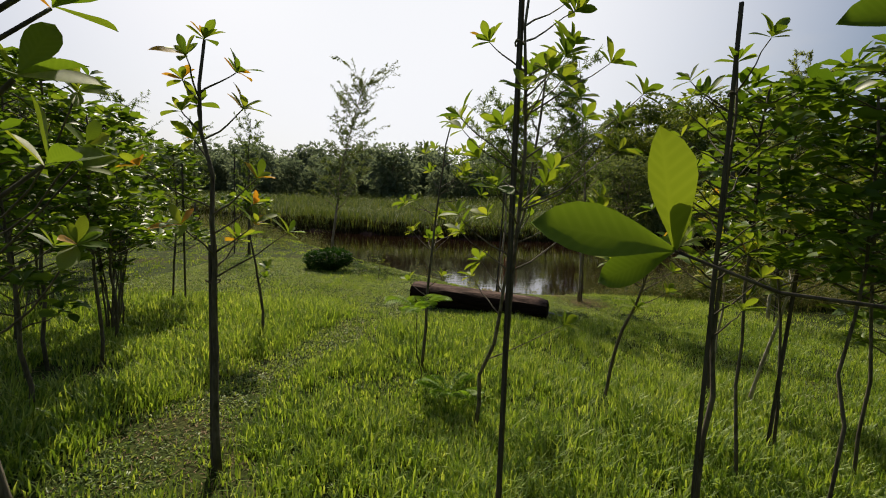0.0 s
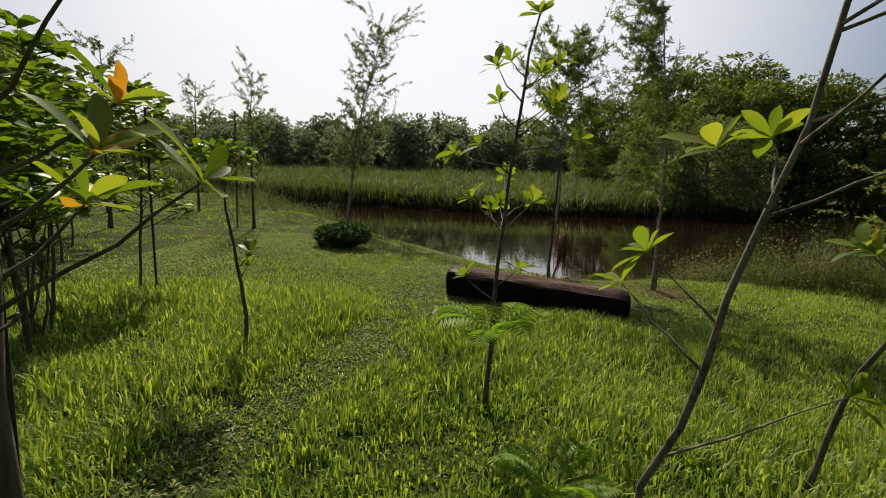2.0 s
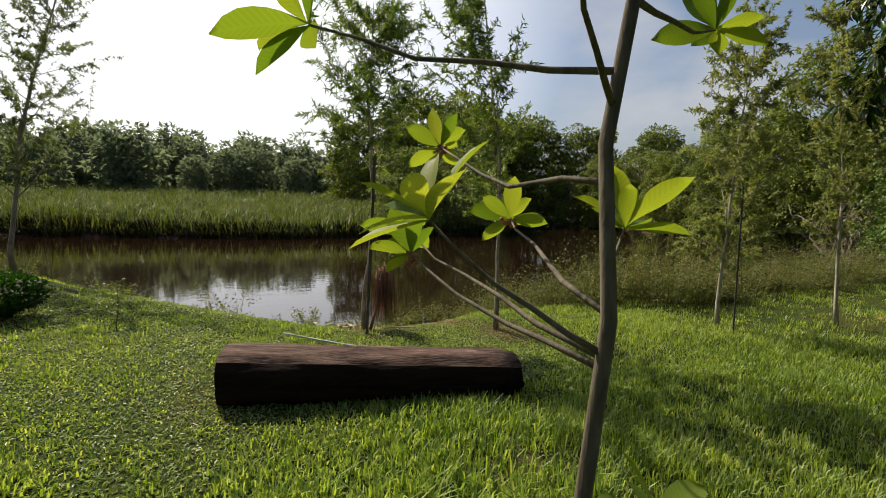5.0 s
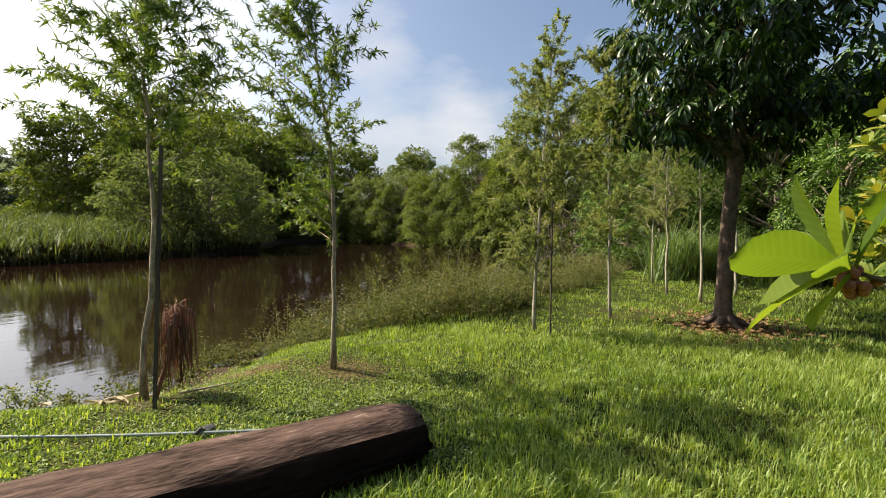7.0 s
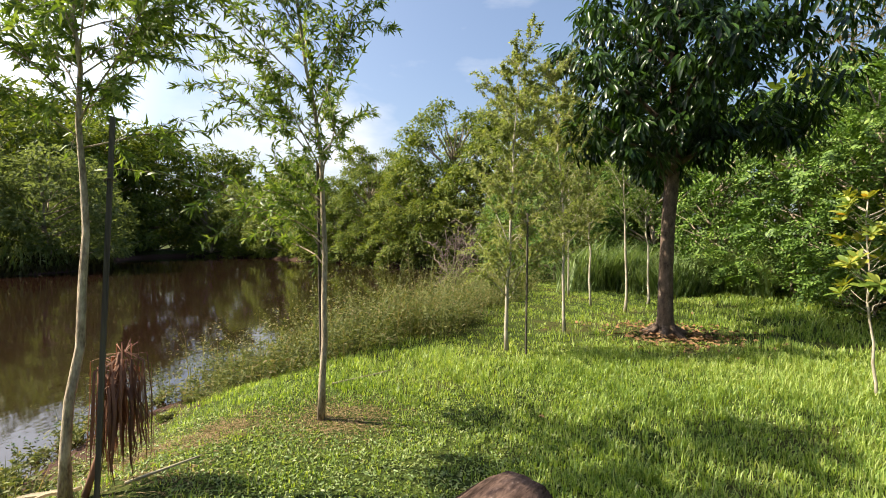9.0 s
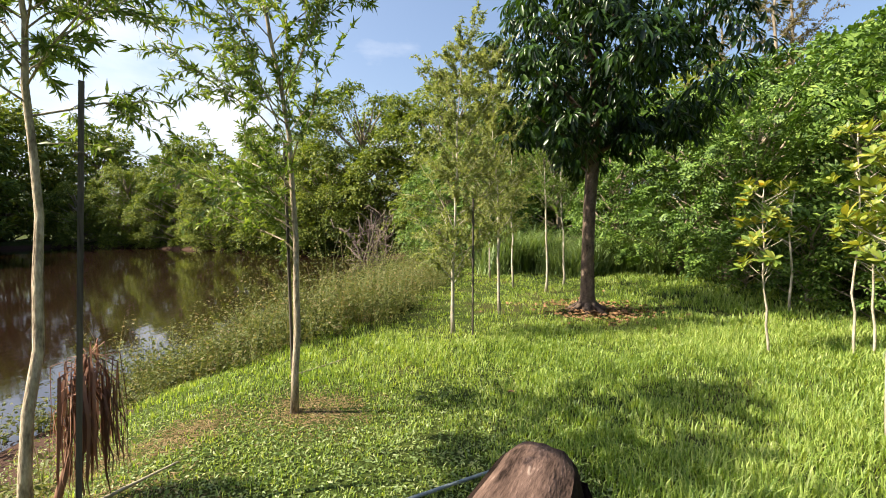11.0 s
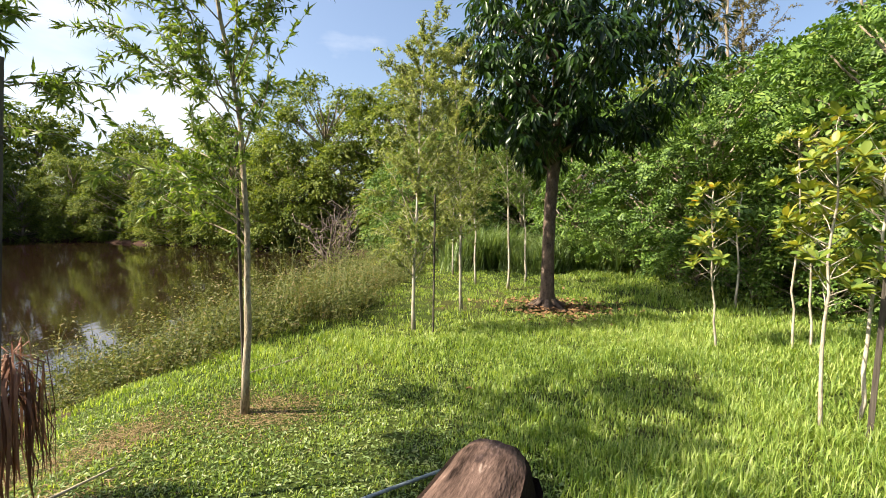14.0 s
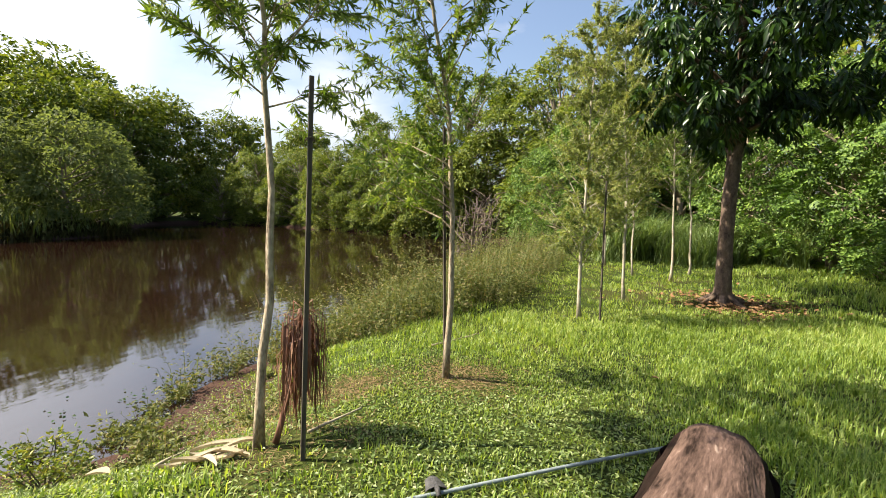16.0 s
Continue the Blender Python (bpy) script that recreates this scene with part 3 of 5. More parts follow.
def whorl(parent, p, axis, count, kind, size, r, odd="orange", odds=0.03):
    axis = unit(np.asarray(axis, float))
    s = unit(np.cross(axis, [0.31, 0.77, 0.2]))
    q = np.cross(axis, s)
    for i in range(count):
        a = 2.4 * i + r.uniform(-0.3, 0.3)
        rise = 0.25 + 1.15 * (i / count) ** 1.2 + r.uniform(-0.15, 0.15)
        out = np.cos(a) * s + np.sin(a) * q
        d = unit(out + axis * rise)
        put_leaf(parent, np.asarray(p) + axis * 0.012 * i / count, d, axis * 1.0 - out * 0.3, odd if r.uniform() < odds else kind, size * r.uniform(0.75, 1.15), r)


def berries(parent, p, r):
    for i in range(18):
        c = np.asarray(p) + r.normal(size=3) * np.array([0.010, 0.010, 0.008])
        b = new("berry", BERRY)
        b.parent = parent
        b.location = c


def ball(radius, rings=5, sides=7):
    V, T = [(0, 0, radius)], []
    for i in range(1, rings):
        a = math.pi * i / rings
        V += [(radius * math.sin(a) * math.cos(2 * math.pi * j / sides), radius * math.sin(a) * math.sin(2 * math.pi * j / sides), radius * math.cos(a)) for j in range(sides)]
    V.append((0, 0, -radius))
    for j in range(sides):
        k = (j + 1) % sides
        T.append((0, 1 + j, 1 + k))
        for i in range(rings - 2):
            a, b = 1 + i * sides, 1 + (i + 1) * sides
            T += [(a + j, b + j, b + k), (a + j, b + k, a + k)]
        T.append((len(V) - 1, 1 + (rings - 2) * sides + k, 1 + (rings - 2) * sides + j))
    return np.array(V, float), np.array(T)


BERRY = mesh_of("berry", *ball(0.006), M_BERRY)


def sapling(x, y, top, tips, seed, label, radius=0.014, kind="green", size=1.0, count=8, bark=None, twigs=0, fruit=(), group="planted saplings", odds=0.01, crown_top=True, fans=None, curve=1.0, rise=0.55):
    """A young planted tree. top: the trunk's end (dx, dy, height); tips: ends of its branches (dx, dy, height)."""
    r = np.random.default_rng(seed)
    z = gz(x, y)
    e = thing("sapling", x, y, z, label, "sapling", group)
    line = bend((0, 0, -0.03), top, r, 0.025, 11)
    swing = (np.linspace(0, 1, 11) ** curve - np.linspace(0, 1, 11))[:, None]
    line[:, :2] += swing * np.array([top[:2]])
    part("trunk", tube(line, np.linspace(radius * 1.25, radius * 0.45, 11), 8, 0.06, r), bark or B_SAP, e)
    tips = [np.array(t, float) for t in tips]
    for _ in range(twigs):
        h = r.uniform(0.45, 0.97) * top[2]
        a = r.uniform(0, 6.28)
        L = r.uniform(0.18, 0.42) * (1.15 - 0.5 * h / top[2])
        tips.append(np.array([top[0] * h / top[2] + L * math.cos(a), top[1] * h / top[2] + L * math.sin(a), h + L * r.uniform(0.3, 0.9)]))
    for i, t in enumerate(tips):
        lean_at = min(1.0, t[2] / top[2]) ** curve
        reach = math.hypot(t[0] - top[0] * lean_at, t[1] - top[1] * lean_at)
        h0 = min(max(0.1, t[2] - (0.12 if reach > 0.5 and fruit else rise) * reach - 0.04), top[2] * 0.97)
        k = np.interp(h0, line[:, 2], np.arange(11))
        p0 = np.array([np.interp(k, np.arange(11), line[:, c]) for c in range(3)])
        b = bend(p0, t, r, 0.05, 6, -0.04)
        br = part("branch", tube(b, np.linspace(min(radius * 0.42, 0.0065), radius * 0.17, 6), 6), bark or B_SAP, e)
        if fans and i in fans:
            for dx, dy, dz, sz in fans[i]:
                put_leaf(br, t, (dx, dy, dz), (0.15, -1.0, 0.5), kind, sz, r)
            continue
        whorl(br, t, (b[-1] - b[-2]) * 1.0 + np.array([0, 0, 0.04]), count + int(r.integers(-2, 2)), kind, size, r, odds=odds)
        if i in fruit:
            berries(br, t - np.array([0, 0, 0.012]), r)
    if crown_top:
        whorl(e, line[-1], (0.1, 0.05, 1), count + 2, kind, size, r, odds=odds)
    return e


def stake(x, y, dx, dy, h, w=0.022, label="weathered square timber stake beside a sapling", square=True):
    e = thing("plant_stake", x, y, gz(x, y), label, "stake", "plant stakes")
    ln = np.linspace((0, 0, -0.05), (dx, dy, h), 5)
    part("post", tube(ln, [w * 0.75] * 5 if square else [w * 0.6, w * 0.58, w * 0.55, w * 0.5, w * 0.45], 4 if square else 7), B_STAKE, e, smooth=not square)
    a = np.linspace(0, 6.28, 11)
    c = np.array([dx, dy, h]) * 0.84
    part("binding", tube(np.stack([c[0] + 1.15 * w * np.cos(a), c[1] + 1.15 * w * np.sin(a), c[2] + 0.01 * np.sin(2 * a)], -1), [0.005] * 11, 5), B_SAP, e, "dark twine binding")
    return e


def bushy(x, y, h, n, seed, label, spread=0.55, mat=None, size=0.165, low=0.3, bark=None, girth=0.018):
    """A dense sapling whose many small whorls make one crown."""
    r = np.random.default_rng(seed)
    e = thing("sapling", x, y, gz(x, y), label, "sapling", "bushy saplings")
    line = bend((0, 0, -0.03), (r.normal() * 0.08, r.normal() * 0.08, h * 0.9), r, 0.03, 9)
    part("trunk", tube(line, np.linspace(girth, 0.007, 9), 8, 0.06, r), bark or B_SAP, e)
    P, D, N = [], [], []
    for i in range(n):
        f = low + (1 - low) * (i + r.uniform()) / n
        a = 2.4 * i + r.uniform(-0.4, 0.4)
        out = spread * (1.15 - 0.7 * f) * r.uniform(0.4, 1.1)
        k = np.array([np.interp(min(f, 0.95) * h * 0.9, line[:, 2], line[:, c]) for c in range(3)])
        t = k + np.array([out * math.cos(a), out * math.sin(a), 0.45 * out])
        part("branch", tube(bend(k, t, r, 0.05, 4), np.linspace(0.007, 0.003, 4), 4), bark or B_SAP, e)
        m = 12
        b = 2.4 * np.arange(m) + r.uniform(0, 6)
        u = np.stack([np.cos(b), np.sin(b), r.uniform(-0.1, 0.8, m)], -1)
        P.append(np.tile(t, (m, 1)) + r.normal(size=(m, 3)) * 0.032)
        D.append(u)
        N.append(np.stack([-0.5 * np.cos(b), -0.5 * np.sin(b), np.ones(m)], -1) + r.normal(size=(m, 3)) * 0.55)
    P, D, N = np.concatenate(P), np.concatenate(D), np.concatenate(N)
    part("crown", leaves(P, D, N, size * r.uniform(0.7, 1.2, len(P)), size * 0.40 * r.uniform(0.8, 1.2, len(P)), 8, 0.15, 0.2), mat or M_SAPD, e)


SAP = "slender sapling with whorls of broad green leaves"
sapling(-1.36, 2.75, (-0.06, 0.05, 2.62), [(0.40, 0.10, 1.50), (0.28, -0.05, 1.82), (-0.16, 0.1, 2.05), (0.18, 0.0, 2.22), (0.22, 0.05, 1.55), (-0.22, 0.1, 2.4), (0.1, 0.1, 2.45), (-0.05, -0.25, 1.55)], 1, "slender staked sapling with a few whorls of yellowing leaves", 0.019, count=8, odds=0.26, twigs=6)
stake(-1.41, 2.80, 0.0, 0.03, 1.42, 0.036)
sapling(0.352, 2.225, (0.035, 0.0, 2.9), [(0.42, 0.05, 2.45), (0.32, 0.1, 2.2), (0.5, 0.1, 2.05), (0.2, 0.2, 1.95), (0.45, 0.2, 1.75), (-0.15, 0.1, 2.55), (-0.18, 0.15, 2.0), (0.25, 0.1, 2.7)], 2, "tall sapling tied to a timber stake, leafy above", 0.0125, size=0.9, twigs=14, bark=B_MOTTLE)
stake(0.31, 2.24, 0.03, 0.0, 3.0, 0.0185, "tall dark square timber stake holding a sapling")
sapling(0.30, 3.70, (0.36, -0.52, 2.75), [(0.0, -0.02, 1.40), (0.37, -0.08, 1.83), (0.75, -0.55, 1.9), (0.25, -0.9, 2.1), (0.65, -1.1, 2.3), (0.45, -1.0, 2.45), (0.85, -0.9, 2.5), (-0.06, 0.06, 1.26), (0.62, -0.25, 0.95)], 3, "leaning sapling with a crooked trunk and green whorls", 0.014, twigs=2, curve=1.0, bark=B_MOTTLE, odds=0.0)
sapling(1.60, 4.42, (0.42, -0.45, 2.0), [(0.5, -0.2, 1.35), (0.1, -0.5, 1.5), (0.7, -0.3, 1.7), (0.2, -0.2, 1.0)], 4, "leaning sapling with sparse green whorls", 0.015, twigs=12, curve=1.4)
sapling(1.54, 2.63, (0.05, 0.0, 2.7), [(0.3, 0.2, 2.2), (-0.2, 0.15, 2.0), (0.25, -0.1, 1.8), (-0.22, 0.2, 1.65), (0.35, 0.1, 1.5), (0.1, 0.35, 2.4), (-0.15, -0.1, 2.5)], 5, "bushy sapling tied to a timber stake", 0.014, twigs=18, size=0.85)
stake(1.50, 2.60, 0.07, 0.0, 3.0, 0.0185, "tall dark square timber stake holding a sapling")
bushy(2.70, 3.60, 3.3, 36, 6, "bushy sapling with dense green whorls", 0.55, low=0.42, girth=0.013)
stake(2.66, 3.62, 0.22, 0.1, 1.75, 0.024)
def tie(x, y, z):
    a = np.linspace(0, 6.28, 13)
    e = thing("plant_tie", x, y, z, "green plastic tie knotted round a stake", "tie")
    part("loop", tube(np.stack([0.022 * np.cos(a), 0.022 * np.sin(a), 0.008 * np.sin(2 * a)], -1), [0.004] * 13, 6), M_TIE, e)
    for k in (-1, 1):
        part("tail", tube([(0.02, 0, 0), (0.05 + 0.02 * k, -0.03 * k, 0.03), (0.07, -0.05 * k, -0.02 - 0.02 * k)], [0.004, 0.004, 0.003], 5), M_TIE, e)


tie(2.85, 3.70, gz(2.66, 3.62) + 1.62)
bushy(3.6, 3.5, 2.9, 40, 8, "bushy sapling with dense green whorls", 0.6)
bushy(2.1, 3.1, 3.1, 28, 81, "bushy sapling with dense green whorls", 0.5, low=0.5, girth=0.013)
bushy(2.42, 2.75, 3.0, 28, 82, "bushy sapling with dense green whorls", 0.5, low=0.52, girth=0.012)
bushy(3.05, 3.25, 3.4, 36, 89, "bushy sapling with dense green whorls", 0.6, low=0.42, girth=0.013)
sapling(-0.21, 5.05, (0.27, 0.07, 2.72), [(-0.25, 0.41, 1.85), (-0.16, 0.05, 0.98), (0.20, 0.02, 1.04), (0.62, 0.25, 1.95), (-0.13, 0.18, 1.52), (0.3, 0.2, 1.5), (0.05, 0.3, 2.2), (0.4, 0.0, 2.4), (0.0, -0.1, 2.35), (0.42, 0.2, 2.2), (0.13, 0.83, 1.46), (0.04, 0.63, 1.42), (0.15, 0.69, 1.70), (0.37, 0.67, 1.51)], 9, "slender sapling with pale berried branches and bright whorls", 0.0145, size=0.95, count=9, twigs=5, curve=1.7, fruit=(10, 11, 12, 13))
umbrella = [(-0.2 + 0.27 * math.sqrt((i + 0.5) / 15) * math.cos(2.4 * i), 0.05 + 0.27 * math.sqrt((i + 0.5) / 15) * math.sin(2.4 * i), 1.72 - 0.11 * i / 15) for i in range(15)]
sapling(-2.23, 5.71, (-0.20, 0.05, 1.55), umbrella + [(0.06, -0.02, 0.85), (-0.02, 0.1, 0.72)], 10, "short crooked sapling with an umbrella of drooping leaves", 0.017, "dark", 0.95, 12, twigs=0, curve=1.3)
bushy(-4.32, 7.35, 2.7, 40, 11, "leafy dark sapling beside a stake", 0.55)
bushy(-4.35, 6.15, 2.9, 56, 87, "dense leafy sapling behind a shrub", 0.8, low=0.35)
bushy(-3.75, 5.25, 2.5, 42, 88, "dense leafy sapling behind a shrub", 0.65, low=0.4)
stake(-4.12, 7.36, 0.0, 0.0, 2.2, 0.022)
bushy(-3.65, 4.20, 3.1, 50, 12, "dense leafy sapling in deep shade", 0.75, low=0.38)
bushy(-3.30, 4.40, 2.6, 38, 13, "dense leafy sapling in deep shade", 0.7, low=0.42)
bushy(-4.6, 4.9, 3.3, 54, 14, "dense leafy sapling in deep shade", 0.85, low=0.36)
bushy(-5.6, 6.4, 3.2, 64, 15, "dense leafy sapling on the lawn", 0.85, low=0.25)
bushy(-3.0, 3.3, 2.2, 28, 83, "dense leafy sapling in deep shade", 0.55)
bushy(-5.2, 5.6, 2.5, 50, 84, "dense leafy sapling on the lawn", 0.8, low=0.2)
bushy(-6.4, 8.6, 3.0, 75, 16, "dense leafy sapling on the lawn", 0.8)
bushy(-7.6, 10.2, 3.0, 75, 85, "dense leafy sapling on the lawn", 0.9, low=0.2)
bushy(-7.4, 7.4, 3.3, 90, 86, "dense leafy sapling on the lawn", 1.0, low=0.2)
sapling(-1.98, 2.1, (-0.5, 0.1, 2.4), [(0.62, -0.35, 2.02), (0.45, -0.1, 1.85), (0.55, -0.3, 1.45), (0.5, -0.2, 1.75)], 17, "sapling with a pale twisted trunk near the track", 0.022, size=1.0, twigs=5, odds=0.08)
sapling(1.05, 0.62, (-0.05, 0.02, 2.2), [(-0.76, -0.04, 1.71), (-0.53, -0.12, 1.98), (-0.5, 0.3, 2.3)], 18, "sapling with large bright leaves close to the track", 0.012, size=1.35, count=5, fans={0: [(-0.16, 0.05, 1, 1.5), (-1.0, 0.1, 0.22, 1.45), (0.12, 0.25, 0.9, 0.8), (-0.6, 0.4, -0.35, 0.75), (0.3, 0.5, 0.35, 0.5)], 1: [(-1.0, 0.1, -0.12, 0.85), (-0.75, 0.05, 0.5, 0.95), (0.4, 0.3, 0.8, 0.8)]}, rise=0.10)
sapling(-1.0, 0.55, (-0.05, 0.02, 2.1), [(0.40, 0.11, 1.83), (0.45, 0.12, 1.97), (0.35, 0.21, 1.72), (0.3, 0.3, 2.0)], 19, "leafy sapling leaning over the track", 0.02, count=6, odds=0.08)


def shrub_stems(x, y, seed):
    """A many-stemmed shrub with leaves over bare wands."""
    r = np.random.default_rng(seed)
    e = thing("shrub", x, y, gz(x, y), "many-stemmed leafy shrub with bare dark wands below", "shrub")
    for i in range(9):
        a, L = r.uniform(0, 6.28), r.uniform(0.15, 0.4)
        tip = np.array([L * math.cos(a), L * math.sin(a), r.uniform(1.2, 1.9)])
        ln = bend((r.normal() * 0.05, r.normal() * 0.05, -0.02), tip, r, 0.04, 7)
        st = part("stem", tube(ln, np.linspace(0.012, 0.004, 7), 6), B_SAP, e)
        for h in (0.6, 0.72, 0.8, 0.86, 0.95, 1.0):
            k = ln[int(h * 6)]
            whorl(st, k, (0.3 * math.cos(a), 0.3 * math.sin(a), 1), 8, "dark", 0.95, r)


shrub_stems(-4.05, 5.65, 41)

# yellow saplings before the wood
YEL = "yellow-green sapling with a pale trunk before the wood"
sapling(5.72, 4.60, (0.02, 0.12, 2.2), [], 51, YEL, 0.0135, "yellow", 1.0, 11, B_PALE, 34)
sapling(3.11, 5.15, (0.04, -0.02, 2.35), [(0.05, -0.28, 1.55), (0.1, 0.15, 2.4), (-0.1, -0.2, 2.5), (0.2, -0.15, 2.6), (-0.1, 0.25, 2.2)], 52, YEL, 0.0135, "yellow", 0.95, 11, B_PALE, 30)
sapling(3.25, 4.75, (0.25, -0.35, 2.3), [(0.3, 0.0, 1.5), (0.2, -0.6, 1.9), (0.3, -0.2, 2.5), (0.5, -0.5, 2.4)], 53, "yellow-green sapling leaning on a timber stake", 0.015, "yellow", 0.95, 11, B_PALE, 34)
stake(2.92, 4.93, 0.03, -0.12, 2.45, 0.034, "square brown timber stake before yellow saplings")
sapling(5.53, 3.71, (0.25, -0.1, 2.9), [], 54, YEL, 0.0135, "yellow", 1.0, 11, B_PALE, 32)
sapling(5.53, 3.48, (0.1, 0.0, 2.2), [], 55, YEL, 0.0135, "yellow", 1.0, 11, B_PALE, 28)
sapling(5.48, 2.34, (0.05, -0.05, 2.4), [], 56, YEL, 0.0135, "yellow", 1.0, 11, B_PALE, 32)
sapling(9.1, 2.4, (0.1, -0.05, 2.6), [], 57, "green sapling with a pale trunk before the wood", 0.022, "green", 0.9, 9, B_PALE, 22)


# ---- willow-like trees on the bank ----
def willow(x, y, h, lean, seed, label, first=0.35, spread=0.9, n_branch=22, n_leaf=2600, radius=0.035, mat=None, bark=None, leaf=0.085, side=None, z=None, group="young bank trees", rise=(0.45, 1.2), slim=0.21, per_twig=4.0):
    """A slim young tree: straight trunk, rising side branches, drooping twigs set with narrow leaves."""
    r = np.random.default_rng(seed)
    e = thing("young_tree", x, y, gz(x, y) if z is None else z, label, "tree", group)
    top = np.array([lean[0], lean[1], h])
    line = bend((0, 0, -0.05), top, r, 0.016, 14)
    line[:, :2] += (np.linspace(0, 1, 14) ** 1.8 - np.linspace(0, 1, 14))[:, None] * np.array([lean[:2]])
    rad = radius * np.linspace(1, 0.16, 14)
    rad[0] *= 1.35
    part("trunk", tube(line, rad, 9, 0.07, r), bark or B_PEEL, e)
    twigs = []
    for i in range(n_branch):
        limbs = []
        f = first + (0.97 - first) * (i + r.uniform()) / n_branch
        p0 = np.array([np.interp(f * h, line[:, 2], line[:, c]) for c in range(3)])
        a = 2.4 * i + r.uniform(-0.5, 0.5)
        if side is not None:
            a = side + r.normal() * 1.15
        L = spread * (1.0 - 0.5 * f) * r.uniform(0.45, 1.25)
        d = np.array([math.cos(a), math.sin(a), r.uniform(*rise)])
        p1 = p0 + d * L
        b = bend(p0, p1, r, 0.05, 6, 0.04)
        limbs.append(tube(b, np.linspace(radius * 0.3 * (1.2 - f), 0.003, 6), 5))
        for k in range(8):
            q0 = b[min(5, 1 + k % 5)]
            tl = L * r.uniform(0.2, 0.5) + 0.08
            q1 = q0 + d * tl * 0.45 + r.normal(size=3) * tl * 0.42 + np.array([0, 0, -0.04 * tl])
            tw = bend(q0, q1, r, 0.06, 5, 0.07)
            limbs.append(tube(tw, np.linspace(0.003, 0.0012, 5), 3))
            twigs.append(tw)
        twigs.append(b[2:])
        part("branch", join(*limbs), bark or B_PEEL, e)
    per = max(4, int(n_leaf * per_twig) // len(twigs))
    P, D = [], []
    for tw in twigs:
        t = r.uniform(0.1, 1.0, per)
        s = np.linspace(0, 1, len(tw))
        P.append(np.stack([np.interp(t, s, tw[:, c]) for c in range(3)], -1))
        D.append(np.tile(unit(tw[-1] - tw[0]), (per, 1)))
    P, D = np.concatenate(P), np.concatenate(D)
    D = unit(D * 0.6 + r.normal(size=D.shape) * 0.6 + np.array([0, 0, -0.12]))
    g = leaves(P, D, rand_dirs(len(P), r, 0.1, 1.0), 0.66 * leaf * r.uniform(0.55, 1.3, len(P)), 0.66 * leaf * slim * r.uniform(0.8, 1.3, len(P)), 4, 0.2, 0.15, 0.42)
    part("crown", g, mat or M_WILLOW, e)
    return e


willow(1.30, 10.58, 4.3, (0.14, 0.03, 0), 61, "slim tree with peeling pale bark on the bank", 0.5, 1.4, 38, 4200, 0.031, leaf=0.13, slim=0.18, per_twig=3.6, rise=(0.3, 0.95))
stake(1.20, 10.18, 0.11, 0.0, 2.25, 0.024, "dark timber stake beside a peeling bank tree")
willow(2.96, 9.87, 5.2, (-0.1, 0.55, 0), 62, "slim willow-like tree with a straight pale trunk", 0.26, 1.15, 46, 5000, 0.032, leaf=0.125, bark=B_PEEL, side=2.0, slim=0.2, per_twig=3.0, rise=(0.3, 0.9))
stake(3.018, 9.90, -0.01, 0.05, 2.3, 0.02, "grey timber stake against a slim bank tree")
willow(6.30, 8.82, 4.6, (0.35, -0.1, 0), 63, "slim tree with olive browning leaves on the bank", 0.16, 0.85, 52, 9000, 0.03, M_WILLOWB, B_PALE, 0.105, per_twig=2.2, rise=(0.25, 1.5), slim=0.26)
stake(6.20, 8.52, 0.0, 0.0, 2.1, 0.02, "thin grey stake on the bank")
willow(8.20, 8.10, 5.0, (-0.1, 0.2, 0), 64, "slim tree with a pale trunk and olive leaves", 0.24, 0.8, 50, 8200, 0.03, M_WILLOWB, B_PALE, 0.105, per_twig=2.2, rise=(0.25, 1.5), slim=0.26)
willow(11.5, 6.90, 4.6, (-0.2, 0.2, 0), 65, "thin pale-trunked young tree by the wood", 0.45, 0.9, 24, 2600, 0.035, M_WILLOW, B_PALE, 0.09)
willow(13.0, 6.25, 4.2, (0.5, 0.1, 0), 66, "thin pale-trunked young tree by the wood", 0.45, 0.9, 24, 2600, 0.035, M_WILLOW, B_PALE, 0.09)
willow(12.4, 7.7, 4.8, (0.1, 0.1, 0), 67, "thin young tree with olive leaves by the wood", 0.3, 1.1, 32, 5000, 0.03, M_WILLOWB, B_PALE, 0.09)
willow(14.5, 8.4, 5.4, (0.1, 0.1, 0), 68, "thin young tree with olive leaves by the wood", 0.25, 1.3, 34, 5600, 0.03, M_WILLOWB, B_PALE, 0.09)
willow(-6.04, 14.40, 4.1, (0.1, 0.0, 0), 71, "slim dark tree beside a stake on the far lawn", 0.3, 0.75, 24, 2200, 0.04, leaf=0.09, bark=B_SAP)
stake(-6.5, 14.4, 0.05, 0.0, 3.1, 0.03, "tall dark stake on the far lawn")
willow(-4.0, 16.9, 6.3, (1.1, 0.3, 0), 72, "airy leaning willow on the far bank of lawn", 0.22, 1.5, 40, 6800, 0.05, leaf=0.13, bark=B_GREY, per_twig=2.0, slim=0.26, mat=M_GREY)
willow(-10.0, 18.7, 4.6, (0.1, 0.0, 0), 73, "slim thin-leaved tree on the far lawn", 0.25, 1.0, 24, 2000, 0.05, leaf=0.10, bark=B_SAP)
willow(-12.5, 17.5, 4.4, (0.1, 0.0, 0), 74, "slim thin-leaved tree on the far lawn", 0.25, 1.0, 24, 2000, 0.05, leaf=0.10, bark=B_SAP)
willow(-9.0, 13.0, 4.4, (0.1, 0.0, 0), 75, "slim thin-leaved tree on the far lawn", 0.25, 1.0, 24, 2000, 0.05, leaf=0.10, bark=B_SAP)


